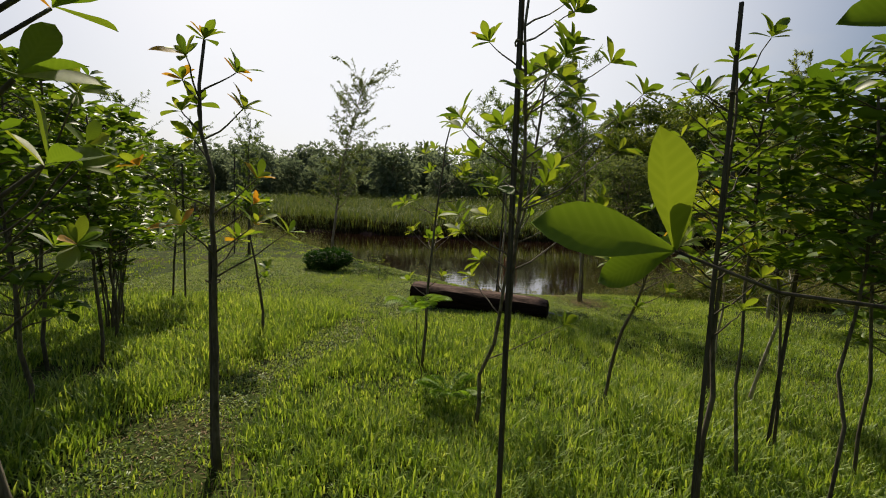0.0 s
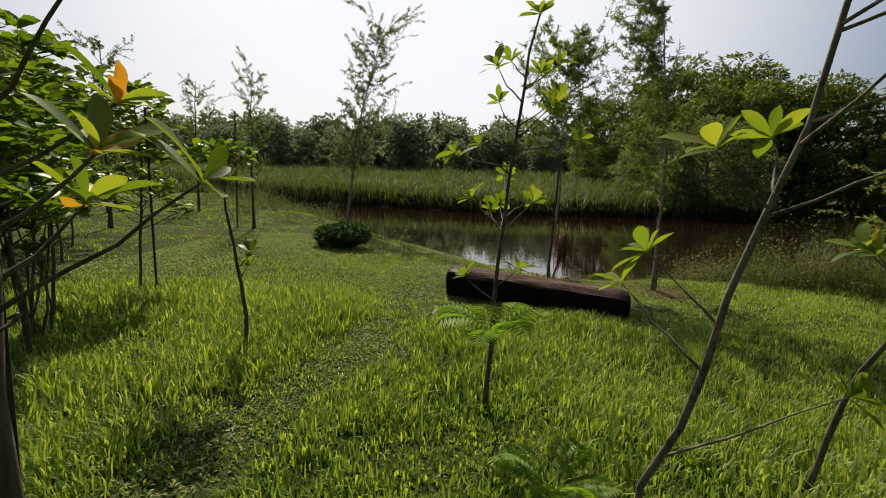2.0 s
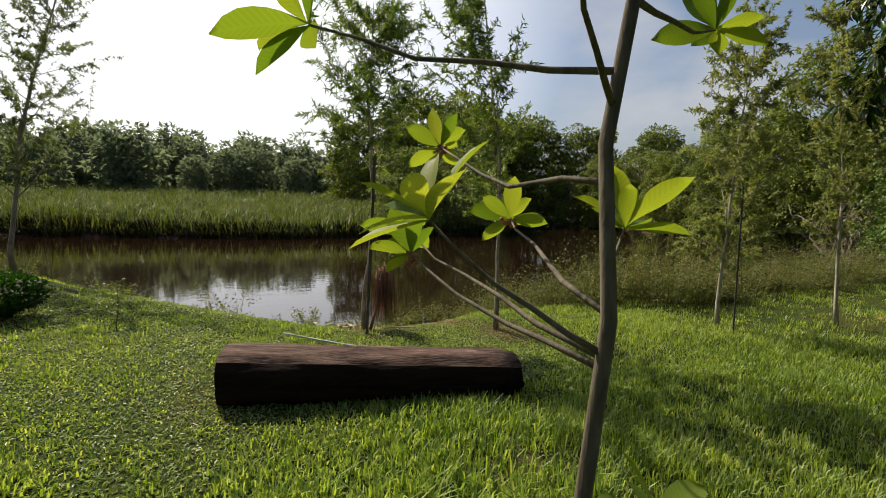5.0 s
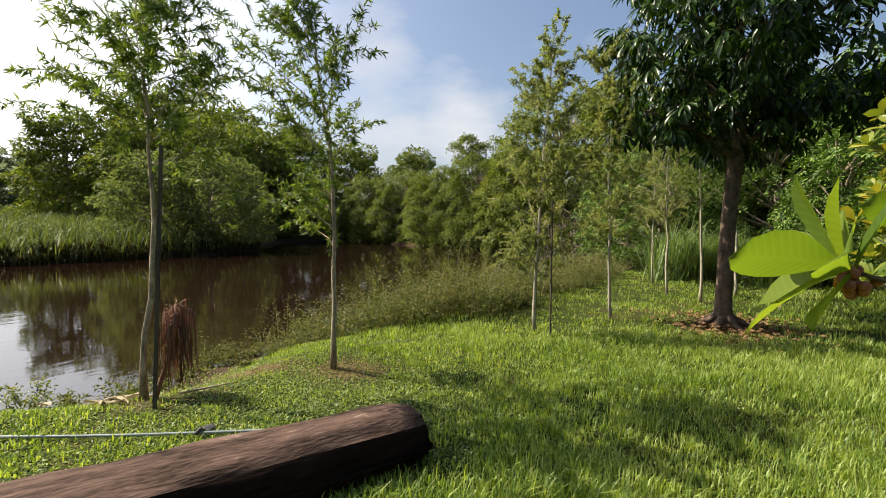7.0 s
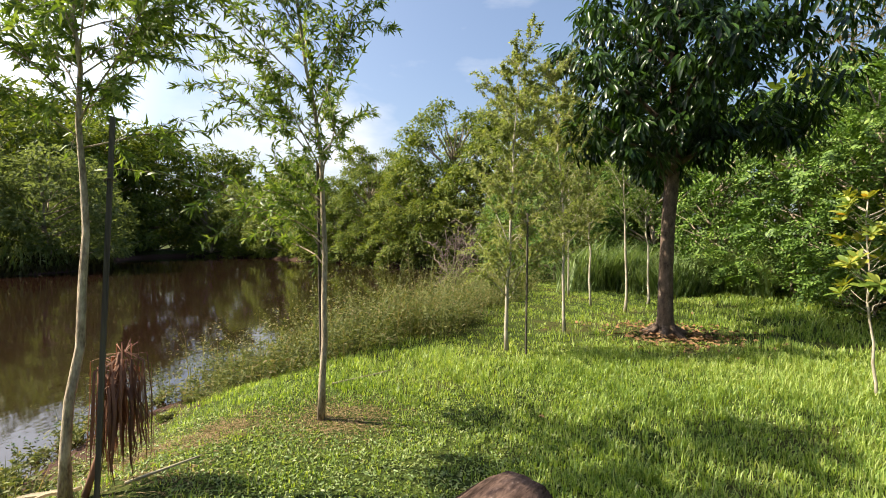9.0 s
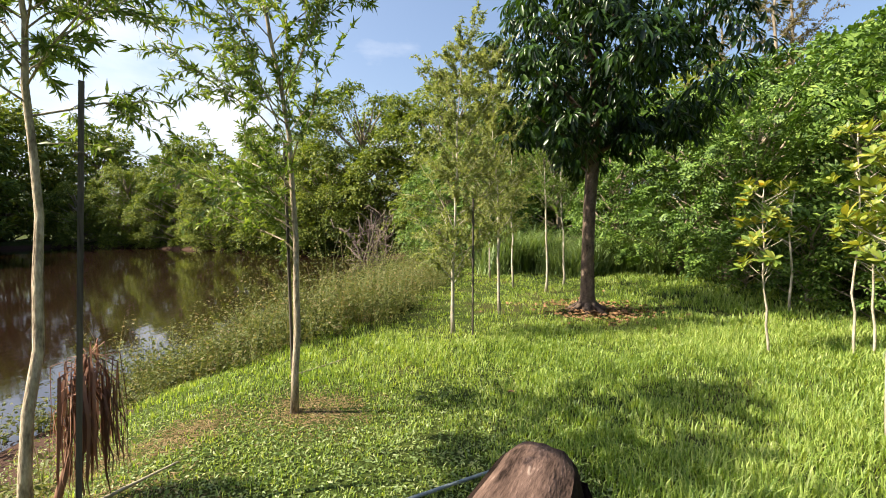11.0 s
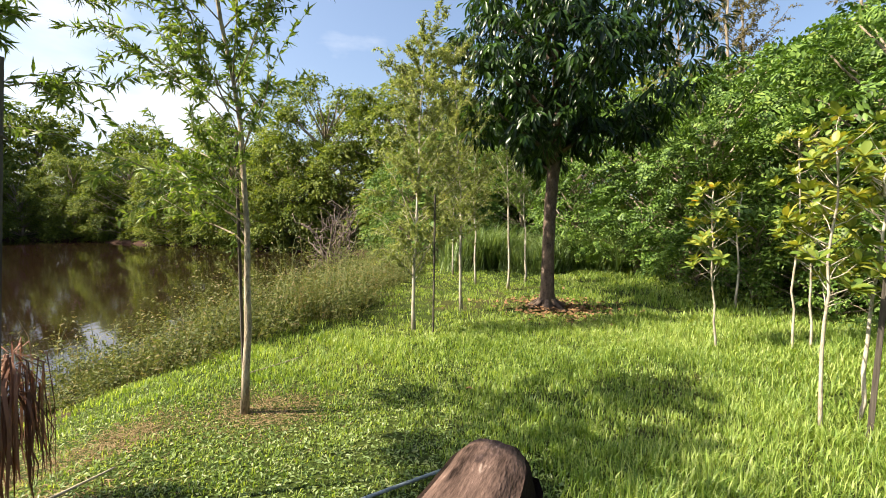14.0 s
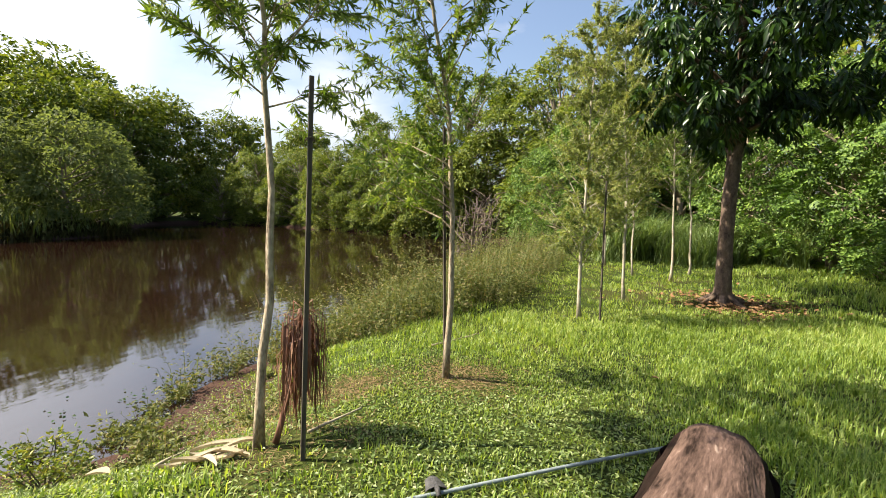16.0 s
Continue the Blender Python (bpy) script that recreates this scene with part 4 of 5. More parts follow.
# ---- the dark tree on the lawn ----
def crown_points(n, centre, radii, r, hollow=0.45, lobes=9):
    """Leaf places on a lumpy, hollow crown with gaps."""
    ax = rand_dirs(lobes, r, -0.8, 0.95)
    u = rand_dirs(n, r)
    near_lobe = (u @ ax.T).max(axis=1)
    rad = (0.62 + 0.38 * np.clip((near_lobe - 0.4) / 0.6, 0, 1)) * (hollow + (1 - hollow) * r.uniform(0, 1, n) ** 0.45)
    return np.asarray(centre) + u * rad[:, None] * np.asarray(radii), u


def dark_tree():
    r = np.random.default_rng(81)
    e = thing("tree", 8.93, 6.33, gz(8.93, 6.33), "broad dense tree with glossy dark drooping leaves", "tree")
    line = np.array([(0, 0, -0.1), (0, 0, 0.06), (0.0, 0.0, 0.35), (0.03, 0.0, 1.2), (0.12, -0.03, 2.1), (0.2, -0.1, 2.9), (0.25, -0.15, 3.7), (0.25, -0.1, 5.0), (0.2, 0, 6.4)])
    part("trunk", tube(line, [0.24, 0.19, 0.145, 0.128, 0.12, 0.13, 0.10, 0.07, 0.02], 14, 0.05, r), B_BIG, e)
    for i in range(7):
        a = i * 6.28 / 7 + 0.3
        root = bend((0.12 * math.cos(a), 0.12 * math.sin(a), 0.16), (0.52 * math.cos(a), 0.52 * math.sin(a), -0.05), r, 0.05, 5)
        part("root", tube(root, [0.07, 0.06, 0.05, 0.035, 0.02], 7), B_BIG, e)
    P, U = [], []
    for i in range(15):
        a = 2.4 * i
        h0 = 2.75 + 3.0 * i / 15
        p0 = np.array([0.2, -0.1, h0])
        L = (2.15 - 0.6 * abs(i - 5) / 10) * r.uniform(0.85, 1.1)
        p1 = p0 + np.array([math.cos(a), math.sin(a), 0.35 + 0.05 * i]) * L
        b = bend(p0, p1, r, 0.05, 7, 0.05)
        part("limb", tube(b, np.linspace(0.055, 0.012, 7), 7), B_BIG, e)
        for q in (0.45, 0.65, 0.85, 1.0):
            pts, u = crown_points(13, b[int(q * 6)], (0.8, 0.8, 0.6), r, 0.3, 6)
            P.append(pts)
            U.append(u)
    pts, u = crown_points(330, (0.2, -0.45, 5.1), (2.55, 2.9, 2.5), r, 0.6, 12)
    P.append(pts)
    U.append(u)
    P, U = np.concatenate(P), np.concatenate(U)
    keep = P[:, 2] > 3.05 + 0.35 * np.sin(P[:, 0] * 2.3 + 1.0) * np.sin(P[:, 1] * 2.1) + 0.2 * np.sin(P[:, 0] * 6 + P[:, 1] * 5)
    P, U = P[keep], U[keep]
    # drooping bunches: leaves spring from one twig end and hang outwards
    per = 12
    P, U = np.repeat(P, per, axis=0), np.repeat(U, per, axis=0)
    spread = rand_dirs(len(P), r, -0.9, 0.5)
    P = P + spread * r.uniform(0.02, 0.16, len(P))[:, None]
    D = unit(U * np.array([0.45, 0.45, 0.1]) + spread * 0.75 + np.array([0, 0, -0.5]))
    part("crown", leaves(P, D, unit(U * 0.7 + spread * 0.4 + np.array([0, 0, 0.7])), r.uniform(0.16, 0.29, len(P)), r.uniform(0.045, 0.08, len(P)), 6, 0.22, 0.25, 0.42), M_BIG, e)


dark_tree()


# ---- woods ----
def fronds(P, D, r, L, pairs=4):
    """Feathery compound leaves: a row of paired narrow leaflets along each."""
    n = len(P)
    D = unit(D)
    N = unit(np.tile(UP, (n, 1)) + r.normal(size=(n, 3)) * 0.75)
    S = unit(np.cross(D, N))
    Lr = L * r.uniform(0.7, 1.3, n)
    out = []
    for i in range(pairs):
        t = (i + 1) / pairs
        q = P + D * (Lr * t)[:, None] - UP * (0.22 * Lr * t * t)[:, None]
        w = 0.42 * math.sin(math.pi * (0.15 + 0.8 * t)) ** 0.7
        for s in (-1, 1):
            out.append(leaves(q, unit(S * s + D * 0.5), N, Lr * w, Lr * 0.19, 2, 0.2, 0.05))
    return join(*out)


def wood_tree(seed, h, spread, n, mat, kind="frond", size=0.34, low=0.12, bark=None, lobes=16, sprays=True):
    """A full tree, leafy nearly to the ground; a first one that others copy."""
    r = np.random.default_rng(seed)
    e = new("tree")
    e.empty_display_size = 0.3
    stem = bend((0, 0, -0.2), (r.normal() * 0.4, r.normal() * 0.4, h * 0.85), r, 0.04, 9)
    part("trunk", tube(stem, np.linspace(0.02 * h, 0.003 * h, 9), 8, 0.06, r), bark or B_GREY, e)
    P, U, frame_work = [], [], []
    lobes = int(lobes * (2.4 if sprays else 1.6))
    for i in range(lobes):
        f = low + (0.97 - low) * (i + r.uniform()) / lobes
        a = 2.4 * i + r.uniform(-0.4, 0.4)
        out = spread * (0.5 + 0.62 * math.sin(math.pi * min(1, f * 0.9 + 0.12))) * r.uniform(0.3, 1.0) ** 0.7
        way = np.array([math.cos(a), math.sin(a), 0.0])
        c = way * out + UP * (f * h)
        k = stem[min(8, int(f * 7))]
        frame_work.append(tube(bend(k, c, r, 0.05, 5), np.linspace(0.008 * h, 0.002 * h, 5), 4))
        # one spray: a thin, ragged, drooping layer of leaves round the branch's end
        rad = spread * r.uniform(0.24, 0.46)
        m = max(8, n // lobes)
        q, b = r.uniform(0, 1, m) ** 0.6, r.uniform(0, 6.28, m)
        q = q * (0.7 + 0.3 * np.sin(3 * b + i) * np.sin(5 * b + 2 * i))
        u = np.stack([np.cos(b), np.sin(b), 0 * b], -1)
        pts = c + u * (q * rad)[:, None] + way * 0.25 * rad
        pts[:, 2] += -0.65 * rad * q ** 2 + r.normal(size=m) * 0.13 * rad + r.normal() * 0.3 * rad * np.sin(b + i) * q - 0.3 * rad * (u @ way) * q
        if not sprays:
            rad = spread * r.uniform(0.3, 0.55)
            pts, u = crown_points(m, c, (rad, rad, rad * 0.55), r, 0.6, 7)
        P.append(pts)
        U.append(unit(u + way * 0.5 + np.array([0, 0, -0.3])))
    part("branchwork", join(*frame_work), bark or B_GREY, e)
    P, U = np.concatenate(P), np.concatenate(U)
    keep = P[:, 2] > 0.05
    P, U = P[keep], U[keep]
    if kind == "frond":
        g = fronds(P, U + r.normal(size=U.shape) * 0.35, r, size)
    else:
        N = unit(UP + U * np.array([0.5, 0.5, 0]) + r.normal(size=U.shape) * 0.35)
        g = leaves(P, U + r.normal(size=U.shape) * 0.5, N, size * r.uniform(0.6, 1.3, len(P)), size * 0.5 * r.uniform(0.7, 1.2, len(P)), 2, 0.2, 0.1)
    part("crown", g, mat, e)
    return e


def plant(proto, spots, label, group, seed, sink=0.1):
    """Stands copies of a tree at (x, y, height scale)."""
    r = np.random.default_rng(seed)
    for i, (x, y, s) in enumerate(spots):
        m = pose(x, y, gz(x, y) - sink, 0, 0, r.uniform(0, 360))
        if i == 0:
            proto.matrix_basis = m
            ob = proto
        else:
            ob = copy_thing(proto, m)
        ob.scale = (s * r.uniform(0.92, 1.1), s * r.uniform(0.92, 1.1), s)
        tagged(ob, label, "tree", group)


plant(wood_tree(101, 7.0, 2.3, 2600, M_WOOD, size=0.40), [(12.8, 0.6, 0.9), (16.8, 1.6, 1.0), (9.3, -0.6, 0.95), (20.5, 9.3, 0.85), (24.0, 5.0, 1.25), (6.0, -1.2, 0.9), (19.5, -2.0, 1.2), (26, 1.5, 1.35), (12, -5, 1.25), (17, -5.5, 1.3), (8, -5, 1.2)], "feathery-leaved green tree at the wood's edge", "wood edge trees", 1)
plant(wood_tree(102, 6.0, 2.1, 11000, M_WOOD, "leaf", 0.15, 0.08, lobes=22), [(14.6, 1.0, 0.85), (11.0, -0.4, 0.9), (18.6, 3.4, 0.9), (22.3, 11.0, 0.9), (7.6, -0.9, 0.85), (15.5, -2.2, 1.3), (26, 8.5, 1.2)], "dense broad-leaved green tree at the wood's edge", "wood edge trees", 2)
plant(wood_tree(103, 3.2, 1.4, 4200, M_WOOD, "leaf", 0.13, 0.05), [(8.2, 1.2, 0.75), (10.2, 1.4, 0.8), (6.9, 1.0, 0.7), (12.2, 1.7, 0.6), (21.5, 8.0, 1.1), (5.0, 0.6, 0.8)], "low leafy understorey bush in shade", "understorey bushes", 3)
plant(wood_tree(104, 9.5, 3.6, 24000, M_SHORE, "leaf", 0.215, 0.03, lobes=26), [(33.2, 11.2, 0.85), (37.4, 18.0, 0.95), (36.8, 22.5, 1.0), (39.8, 28.5, 1.0), (42.5, 35.0, 0.9), (45.5, 42, 0.95), (46.5, 49, 0.95), (30.5, 9.0, 1.0), (39.5, 20, 1.5), (44, 30, 1.3), (36, 12, 1.45)], "rounded green tree overhanging the far shore", "far shore trees", 4, 0.6)
plant(wood_tree(105, 8.0, 3.2, 21000, M_SHORE, "leaf", 0.21, 0.02, lobes=24), [(37.0, 21.6, 0.85), (38.0, 25.8, 0.85), (41.2, 32.0, 0.85), (44.6, 38.8, 0.8), (46.3, 45.5, 0.8), (45.5, 54, 0.95), (28.5, 10.8, 0.8), (33.0, 9.0, 1.1)], "spreading green tree at the waterline", "far shore trees", 5, 0.6)
plant(wood_tree(106, 14.0, 5.0, 11000, M_SHORE, "leaf", 0.55, 0.05, lobes=26, sprays=False), [(30, 72, 1.3), (40, 74, 1.4), (21, 74, 0.92), (31, 60, 0.95), (38, 62, 1.05), (24, 64, 0.85), (46, 64, 1.1), (52, 58, 1.0), (55, 48, 0.9)], "tall dark tree across the pond", "far trees", 6)
plant(wood_tree(107, 8.0, 3.4, 7500, M_GREY, "leaf", 0.34, 0.03, lobes=22, sprays=False), [(21.5, 43.5, 0.95), (17.5, 46.0, 0.9), (26, 47.5, 0.9)], "grey-green willowy tree on the far bank", "far trees", 7)
far_spots = [(-118 + 3.7 * i + 1.9 * math.sin(i * 2.3), 112 + 8 * math.sin(i * 1.7), 0.78 + 0.17 * math.sin(i * 3.1) + 0.12 * math.sin(i * 0.7)) for i in range(60)]
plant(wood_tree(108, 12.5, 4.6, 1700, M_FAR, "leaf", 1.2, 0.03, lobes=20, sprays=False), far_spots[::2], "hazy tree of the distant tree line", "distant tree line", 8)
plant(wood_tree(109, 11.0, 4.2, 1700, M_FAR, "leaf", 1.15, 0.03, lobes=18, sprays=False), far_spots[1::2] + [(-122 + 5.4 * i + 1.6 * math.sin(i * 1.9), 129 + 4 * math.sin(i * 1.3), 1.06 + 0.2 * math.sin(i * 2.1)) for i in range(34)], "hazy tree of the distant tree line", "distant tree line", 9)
plant(wood_tree(110, 9.0, 4.0, 3000, M_SHORE, "leaf", 0.7, 0.03, lobes=20, sprays=False), [(-30, 30, 1.0), (-24, 22, 0.9), (-28, 12, 1.0), (-22, 4, 1.0), (-18, -8, 1.0), (-8, -16, 1.0), (4, -15, 1.0), (14, -12, 1.0), (-38, 42, 1.1), (-46, 50, 1.1), (30, 4.5, 1.0), (28, -4, 1.1), (22, -8, 1.1), (33, 6, 1.0)], "full green tree round the clearing", "clearing trees", 10)


def tall_tree(x, y, h, seed):
    """A tall thin tree with a bare trunk and sparse brownish hanging twigs."""
    return willow(x, y, h, (0.3, 0.2, 0), seed, "tall thin bare-trunked tree with brownish hanging twigs", 0.35, 2.4, 30, 2600, 0.16, M_CASU, B_GREY, 0.22, group="tall trees behind the wood")


for i, (x, y, h) in enumerate(((20.0, -3.2, 13), (21.5, -4.6, 14), (23, -2.5, 12.5), (18, -7.0, 13))):
    tall_tree(x, y, h, 200 + i)


def dead_shrub(x, y, z):
    r = np.random.default_rng(300)
    e = thing("dead_shrub", x, y, z, "leafless tangled shrub at the far waterline", "shrub")
    for i in range(26):
        a, L = r.uniform(0, 6.28), r.uniform(1.3, 3.0)
        tip = np.array([L * math.cos(a), L * math.sin(a), r.uniform(1.0, 4.6)])
        b = bend((0.1 * math.cos(a), 0.1 * math.sin(a), 0), tip, r, 0.16, 9, 0.12)
        gs = [tube(b, np.linspace(0.07, 0.02, 9), 6)]
        for k in range(4):
            q = b[3 + k]
            gs.append(tube(bend(q, q + r.normal(size=3) * 0.55 + UP * 0.2, r, 0.12, 5), np.linspace(0.03, 0.012, 5), 4))
        part("stem", join(*gs), B_BARE, e)


dead_shrub(30.4, 17.0, gz(30.4, 17.0) - 0.15)


# ---- reeds, cane and bank weeds ----
def reeds():
    r = np.random.default_rng(401)
    x, y, P = sow(150000, -70, 34, 38, 112, r, lambda a, b: (pond_distance(a, b) > -0.15) * soft(34, 26, a) * np.where(pond_distance(a, b) < 1.2, 1.0, 0.8) * np.clip(1.2 - pond_distance(a, b) / 34, 0.22, 1) * np.clip(0.8 + 0.3 * lumps(a, b, 0.5, 4), 0.3, 1))
    H = (1.75 + 0.5 * lumps(x, y, 0.35, 6) + 0.2 * lumps(x, y, 1.6, 31)) * r.uniform(0.6, 1.2, len(x))
    a = r.uniform(0, 6.28, len(x))
    g = blades(P, H, 0.06 * r.uniform(0.6, 1.5, len(x)), np.stack([np.cos(a), np.sin(a), 0 * a], -1), r.uniform(0.15, 1.15, len(x)))
    solid("reed_bed", g, M_REED, "broad bed of green reeds across the water", "reeds", kind="stuff")


reeds()


def reed_fringe():
    """Drooping olive blades that hang over the waterline in front of the reeds, coloured dark for the bank's shade."""
    r = np.random.default_rng(403)
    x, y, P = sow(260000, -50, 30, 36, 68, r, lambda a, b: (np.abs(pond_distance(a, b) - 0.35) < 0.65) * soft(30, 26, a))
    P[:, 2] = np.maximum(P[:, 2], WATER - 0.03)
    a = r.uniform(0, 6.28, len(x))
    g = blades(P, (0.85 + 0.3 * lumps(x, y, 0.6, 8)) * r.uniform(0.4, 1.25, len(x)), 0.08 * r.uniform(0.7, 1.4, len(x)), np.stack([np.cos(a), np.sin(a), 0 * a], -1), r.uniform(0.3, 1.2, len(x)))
    solid("reed_fringe", g, M_FRINGE, "drooping olive-brown sedge along the far waterline, bank shade in its colour", "reeds", kind="stuff")


reed_fringe()


def cane():
    r = np.random.default_rng(402)
    x, y, P = sow(15000, 15.2, 20.5, 2.6, 9.2, r, lambda a, b: soft(0.0, 1.0, a - 15.6 - 0.5 * np.sin(b * 2)) * soft(9.2, 7.6, b) * 0.9)
    a = r.uniform(0, 6.28, len(x))
    g = blades(P, r.uniform(0.7, 2.4, len(x)) * np.clip(0.8 + 0.4 * lumps(x, y, 1.2, 17), 0.4, 1.2), r.uniform(0.02, 0.045, len(x)), np.stack([np.cos(a), np.sin(a), 0 * a], -1), r.uniform(0.3, 1.3, len(x)))
    solid("cane_grass", g, M_CANE, "tall arching cane grass before the wood", "cane grass", kind="stuff")


cane()


def weeds(name, n, box, keep, hmin, hmax, seed, label, per=26):
    """Clumps of thin leafy stems, each clump with a height of its own."""
    r = np.random.default_rng(seed)
    cx, cy, _ = sow(n // per, *box, r, keep)
    ch = r.uniform(hmin, hmax, len(cx)) * np.clip(0.78 + 0.95 * lumps(cx, cy, 2.1, 23), 0.25, 1.7) * (0.66 + 0.85 * soft(3.4, 5.5, cx) * soft(14.5, 12.0, cy) + 0.5 * soft(2.0, 0.0, cx))
    a = r.uniform(0, 6.28, len(cx) * per)
    cr = np.repeat(ch, per) * 0.42 * r.uniform(0, 1, len(a)) ** 0.7
    x, y = np.repeat(cx, per) + cr * np.cos(a), np.repeat(cy, per) + cr * np.sin(a)
    m = len(x)
    P = np.stack([x, y, np.maximum(ground_z(x, y), WATER - 0.05) - 0.01], -1)
    H = np.repeat(ch, per) * r.uniform(0.35, 1.25, m)
    a = a + r.normal(size=m) * 0.6
    d = np.stack([np.cos(a), np.sin(a), 0 * a], -1)
    lean = r.uniform(0.1, 0.9, m)
    tall = r.uniform(size=m) < 0.05
    stem = r.uniform(size=m) < 0.6
    gs = [blades(P[stem], H[stem] * 0.95, 0.008, d[stem], lean[stem]), blades(P[tall], H[tall] * 1.15, 0.008, d[tall], lean[tall] * 0.8)]
    for k in range(9):
        t = r.uniform(0.1, 1.0, m) ** 0.8
        q = P + UP * (H * t * 0.92 * (1 - 0.35 * lean * t))[:, None] + d * (H * lean * t * t)[:, None]
        q = q + r.normal(size=q.shape) * 0.025 * H[:, None]
        gs.append(leaves(q, rand_dirs(m, r, -0.2, 0.8), rand_dirs(m, r, 0.2, 1), r.uniform(0.03, 0.075, m), r.uniform(0.014, 0.032, m), 2))
    solid(name, join(*gs), M_WEED, label, "weeds", kind="stuff")


weeds("bank_weeds", 26000, (1.9, 17, 9.0, 13.6), lambda a, b: soft(0.0, -0.9, pond_distance(a, b) - 1.2 - 1.9 * soft(3.2, 5.5, a) - 0.8 * lumps(a, b, 1.3, 14)) * (pond_distance(a, b) > -0.25) * (0.65 + 0.35 * soft(4.0, 6.0, a)), 0.25, 1.1, 411, "wispy olive weeds on the near bank")
weeds("bank_weeds", 8000, (-14, 2.2, 11.5, 30), lambda a, b: soft(2.4, 1.2, pond_distance(a, b)) * (pond_distance(a, b) > -0.2), 0.2, 0.6, 412, "wispy weeds along the water's edge")
weeds("bank_weeds", 3800, (-16, -5.0, 15.0, 30), lambda a, b: soft(6.5, 3.0, pond_distance(a, b)) * (pond_distance(a, b) > -0.2), 0.5, 1.2, 413, "tall weeds on the far end of the lawn")


# ---- the log ----
def log_seat():
    r = np.random.default_rng(501)
    A, B = np.array([-0.50, 8.56]), np.array([1.82, 7.89])
    ax = (B - A) / np.linalg.norm(B - A)
    ang = math.degrees(math.atan2(ax[1], ax[0]))
    L = float(np.linalg.norm(B - A))
    e = thing("log_bench", A[0], A[1], gz(*A) - 0.02, "old dark log with a flat weathered top lying on the grass", "log", rz=ang)
    drop = gz(*B) - gz(*A)
    ns, sd = 90, 48
    V, topmask = [], []
    for i in range(ns + 1):
        t = i / ns
        half, hgt = 0.29 - 0.03 * t, 0.405 - 0.035 * t
        roundoff = 1 - 0.13 * soft(0.93, 1.0, t) - 0.02 * soft(0.04, 0.0, t)
        for j in range(sd):
            a = 2 * math.pi * j / sd
            c, s = math.cos(a), math.sin(a)
            k = 3.6 - 1.3 * t
            rr = 1.0 / (abs(c) ** k + abs(s) ** k) ** (1 / k)
            yv, zv = half * rr * c, hgt / 2 * rr * s
            zv = zv - 0.03 * (yv / half) ** 2 * (1 if s > 0 else 0) * (0.4 + 2.2 * t)
            wob = 1 + 0.018 * math.sin(5 * a + 3 * t) + 0.08 * noise.noise((t * 5, 3.5 * c, 3.5 * s)) + 0.055 * noise.noise((t * 8, 12 * c, 12 * s + 4))
            V.append((t * L, yv * wob * roundoff, hgt / 2 + zv * wob * roundoff + drop * t))
    V = np.array(V)
    T, C = [], []
    for i in range(ns):
        for j in range(sd):
            a, b, c, d = i * sd + j, i * sd + (j + 1) % sd, (i + 1) * sd + (j + 1) % sd, (i + 1) * sd + j
            # upper faces take the weathered tone, the rest the shade-darkened one
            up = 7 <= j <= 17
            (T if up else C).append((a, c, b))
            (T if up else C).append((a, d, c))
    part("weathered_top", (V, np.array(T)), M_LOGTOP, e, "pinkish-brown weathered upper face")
    part("side", (V, np.array(C)), M_LOG, e, "dark bark and underside, shade put into the colour")
    for name, i in (("butt_end", 0), ("cut_end", ns)):
        ring = V[i * sd:(i + 1) * sd]
        mid = ring.mean(axis=0) + np.array([-0.012 if i == 0 else 0.03, 0, 0])
        inner = mid + (ring - mid) * 0.6 + r.normal(size=ring.shape) * 0.006
        W = np.concatenate([ring, inner, mid[None]])
        F = []
        for j in range(sd):
            k = (j + 1) % sd
            F += [(j, k, sd + k), (j, sd + k, sd + j), (sd + j, sd + k, 2 * sd)]
        part(name, (W, np.array(F)), M_LOG, e, "dark cracked end grain")


log_seat()


def pole():
    a, b = np.array([2.16, 8.03]), np.array([0.22, 10.36])
    e = thing("metal_pole", a[0], a[1], gz(*a), "long dull galvanised pipe lying on the grass", "pole")
    ln = np.array([(b[0] - a[0], b[1] - a[1], 0)]) * np.linspace(0, 1, 12)[:, None]
    ln[:, 2] = [gz(a[0] + q[0], a[1] + q[1]) - gz(*a) + 0.035 for q in ln]
    part("pipe", tube(ln, [0.011] * 12, 10), M_PIPE, e)
    e2 = thing("hoe_blade", 1.18, 9.34, gz(1.18, 9.34) + 0.02, "dark iron hoe blade lying by the pipe", "tool", rz=30)
    V, T = [], []
    for i in range(7):
        u = i / 6
        for j in range(7):
            v = j / 6
            V.append((0.15 * (u - 0.5), 0.12 * (v - 0.5) * (1 - 0.35 * u), 0.03 + 0.02 * (1 - (2 * v - 1) ** 2) - 0.03 * u))
    n = len(V)
    V += [(x, y, z - 0.006) for x, y, z in V]
    for i in range(6):
        for j in range(6):
            q = i * 7 + j
            T += [(q, q + 7, q + 8), (q, q + 8, q + 1), (n + q, n + q + 8, n + q + 7), (n + q, n + q + 1, n + q + 8)]
    part("blade", (np.array(V), np.array(T)), M_IRON, e2)
    part("socket", tube([(-0.07, 0, 0.045), (-0.10, 0.0, 0.04), (-0.13, 0, 0.03)], [0.015, 0.014, 0.012], 8), M_IRON, e2)


pole()


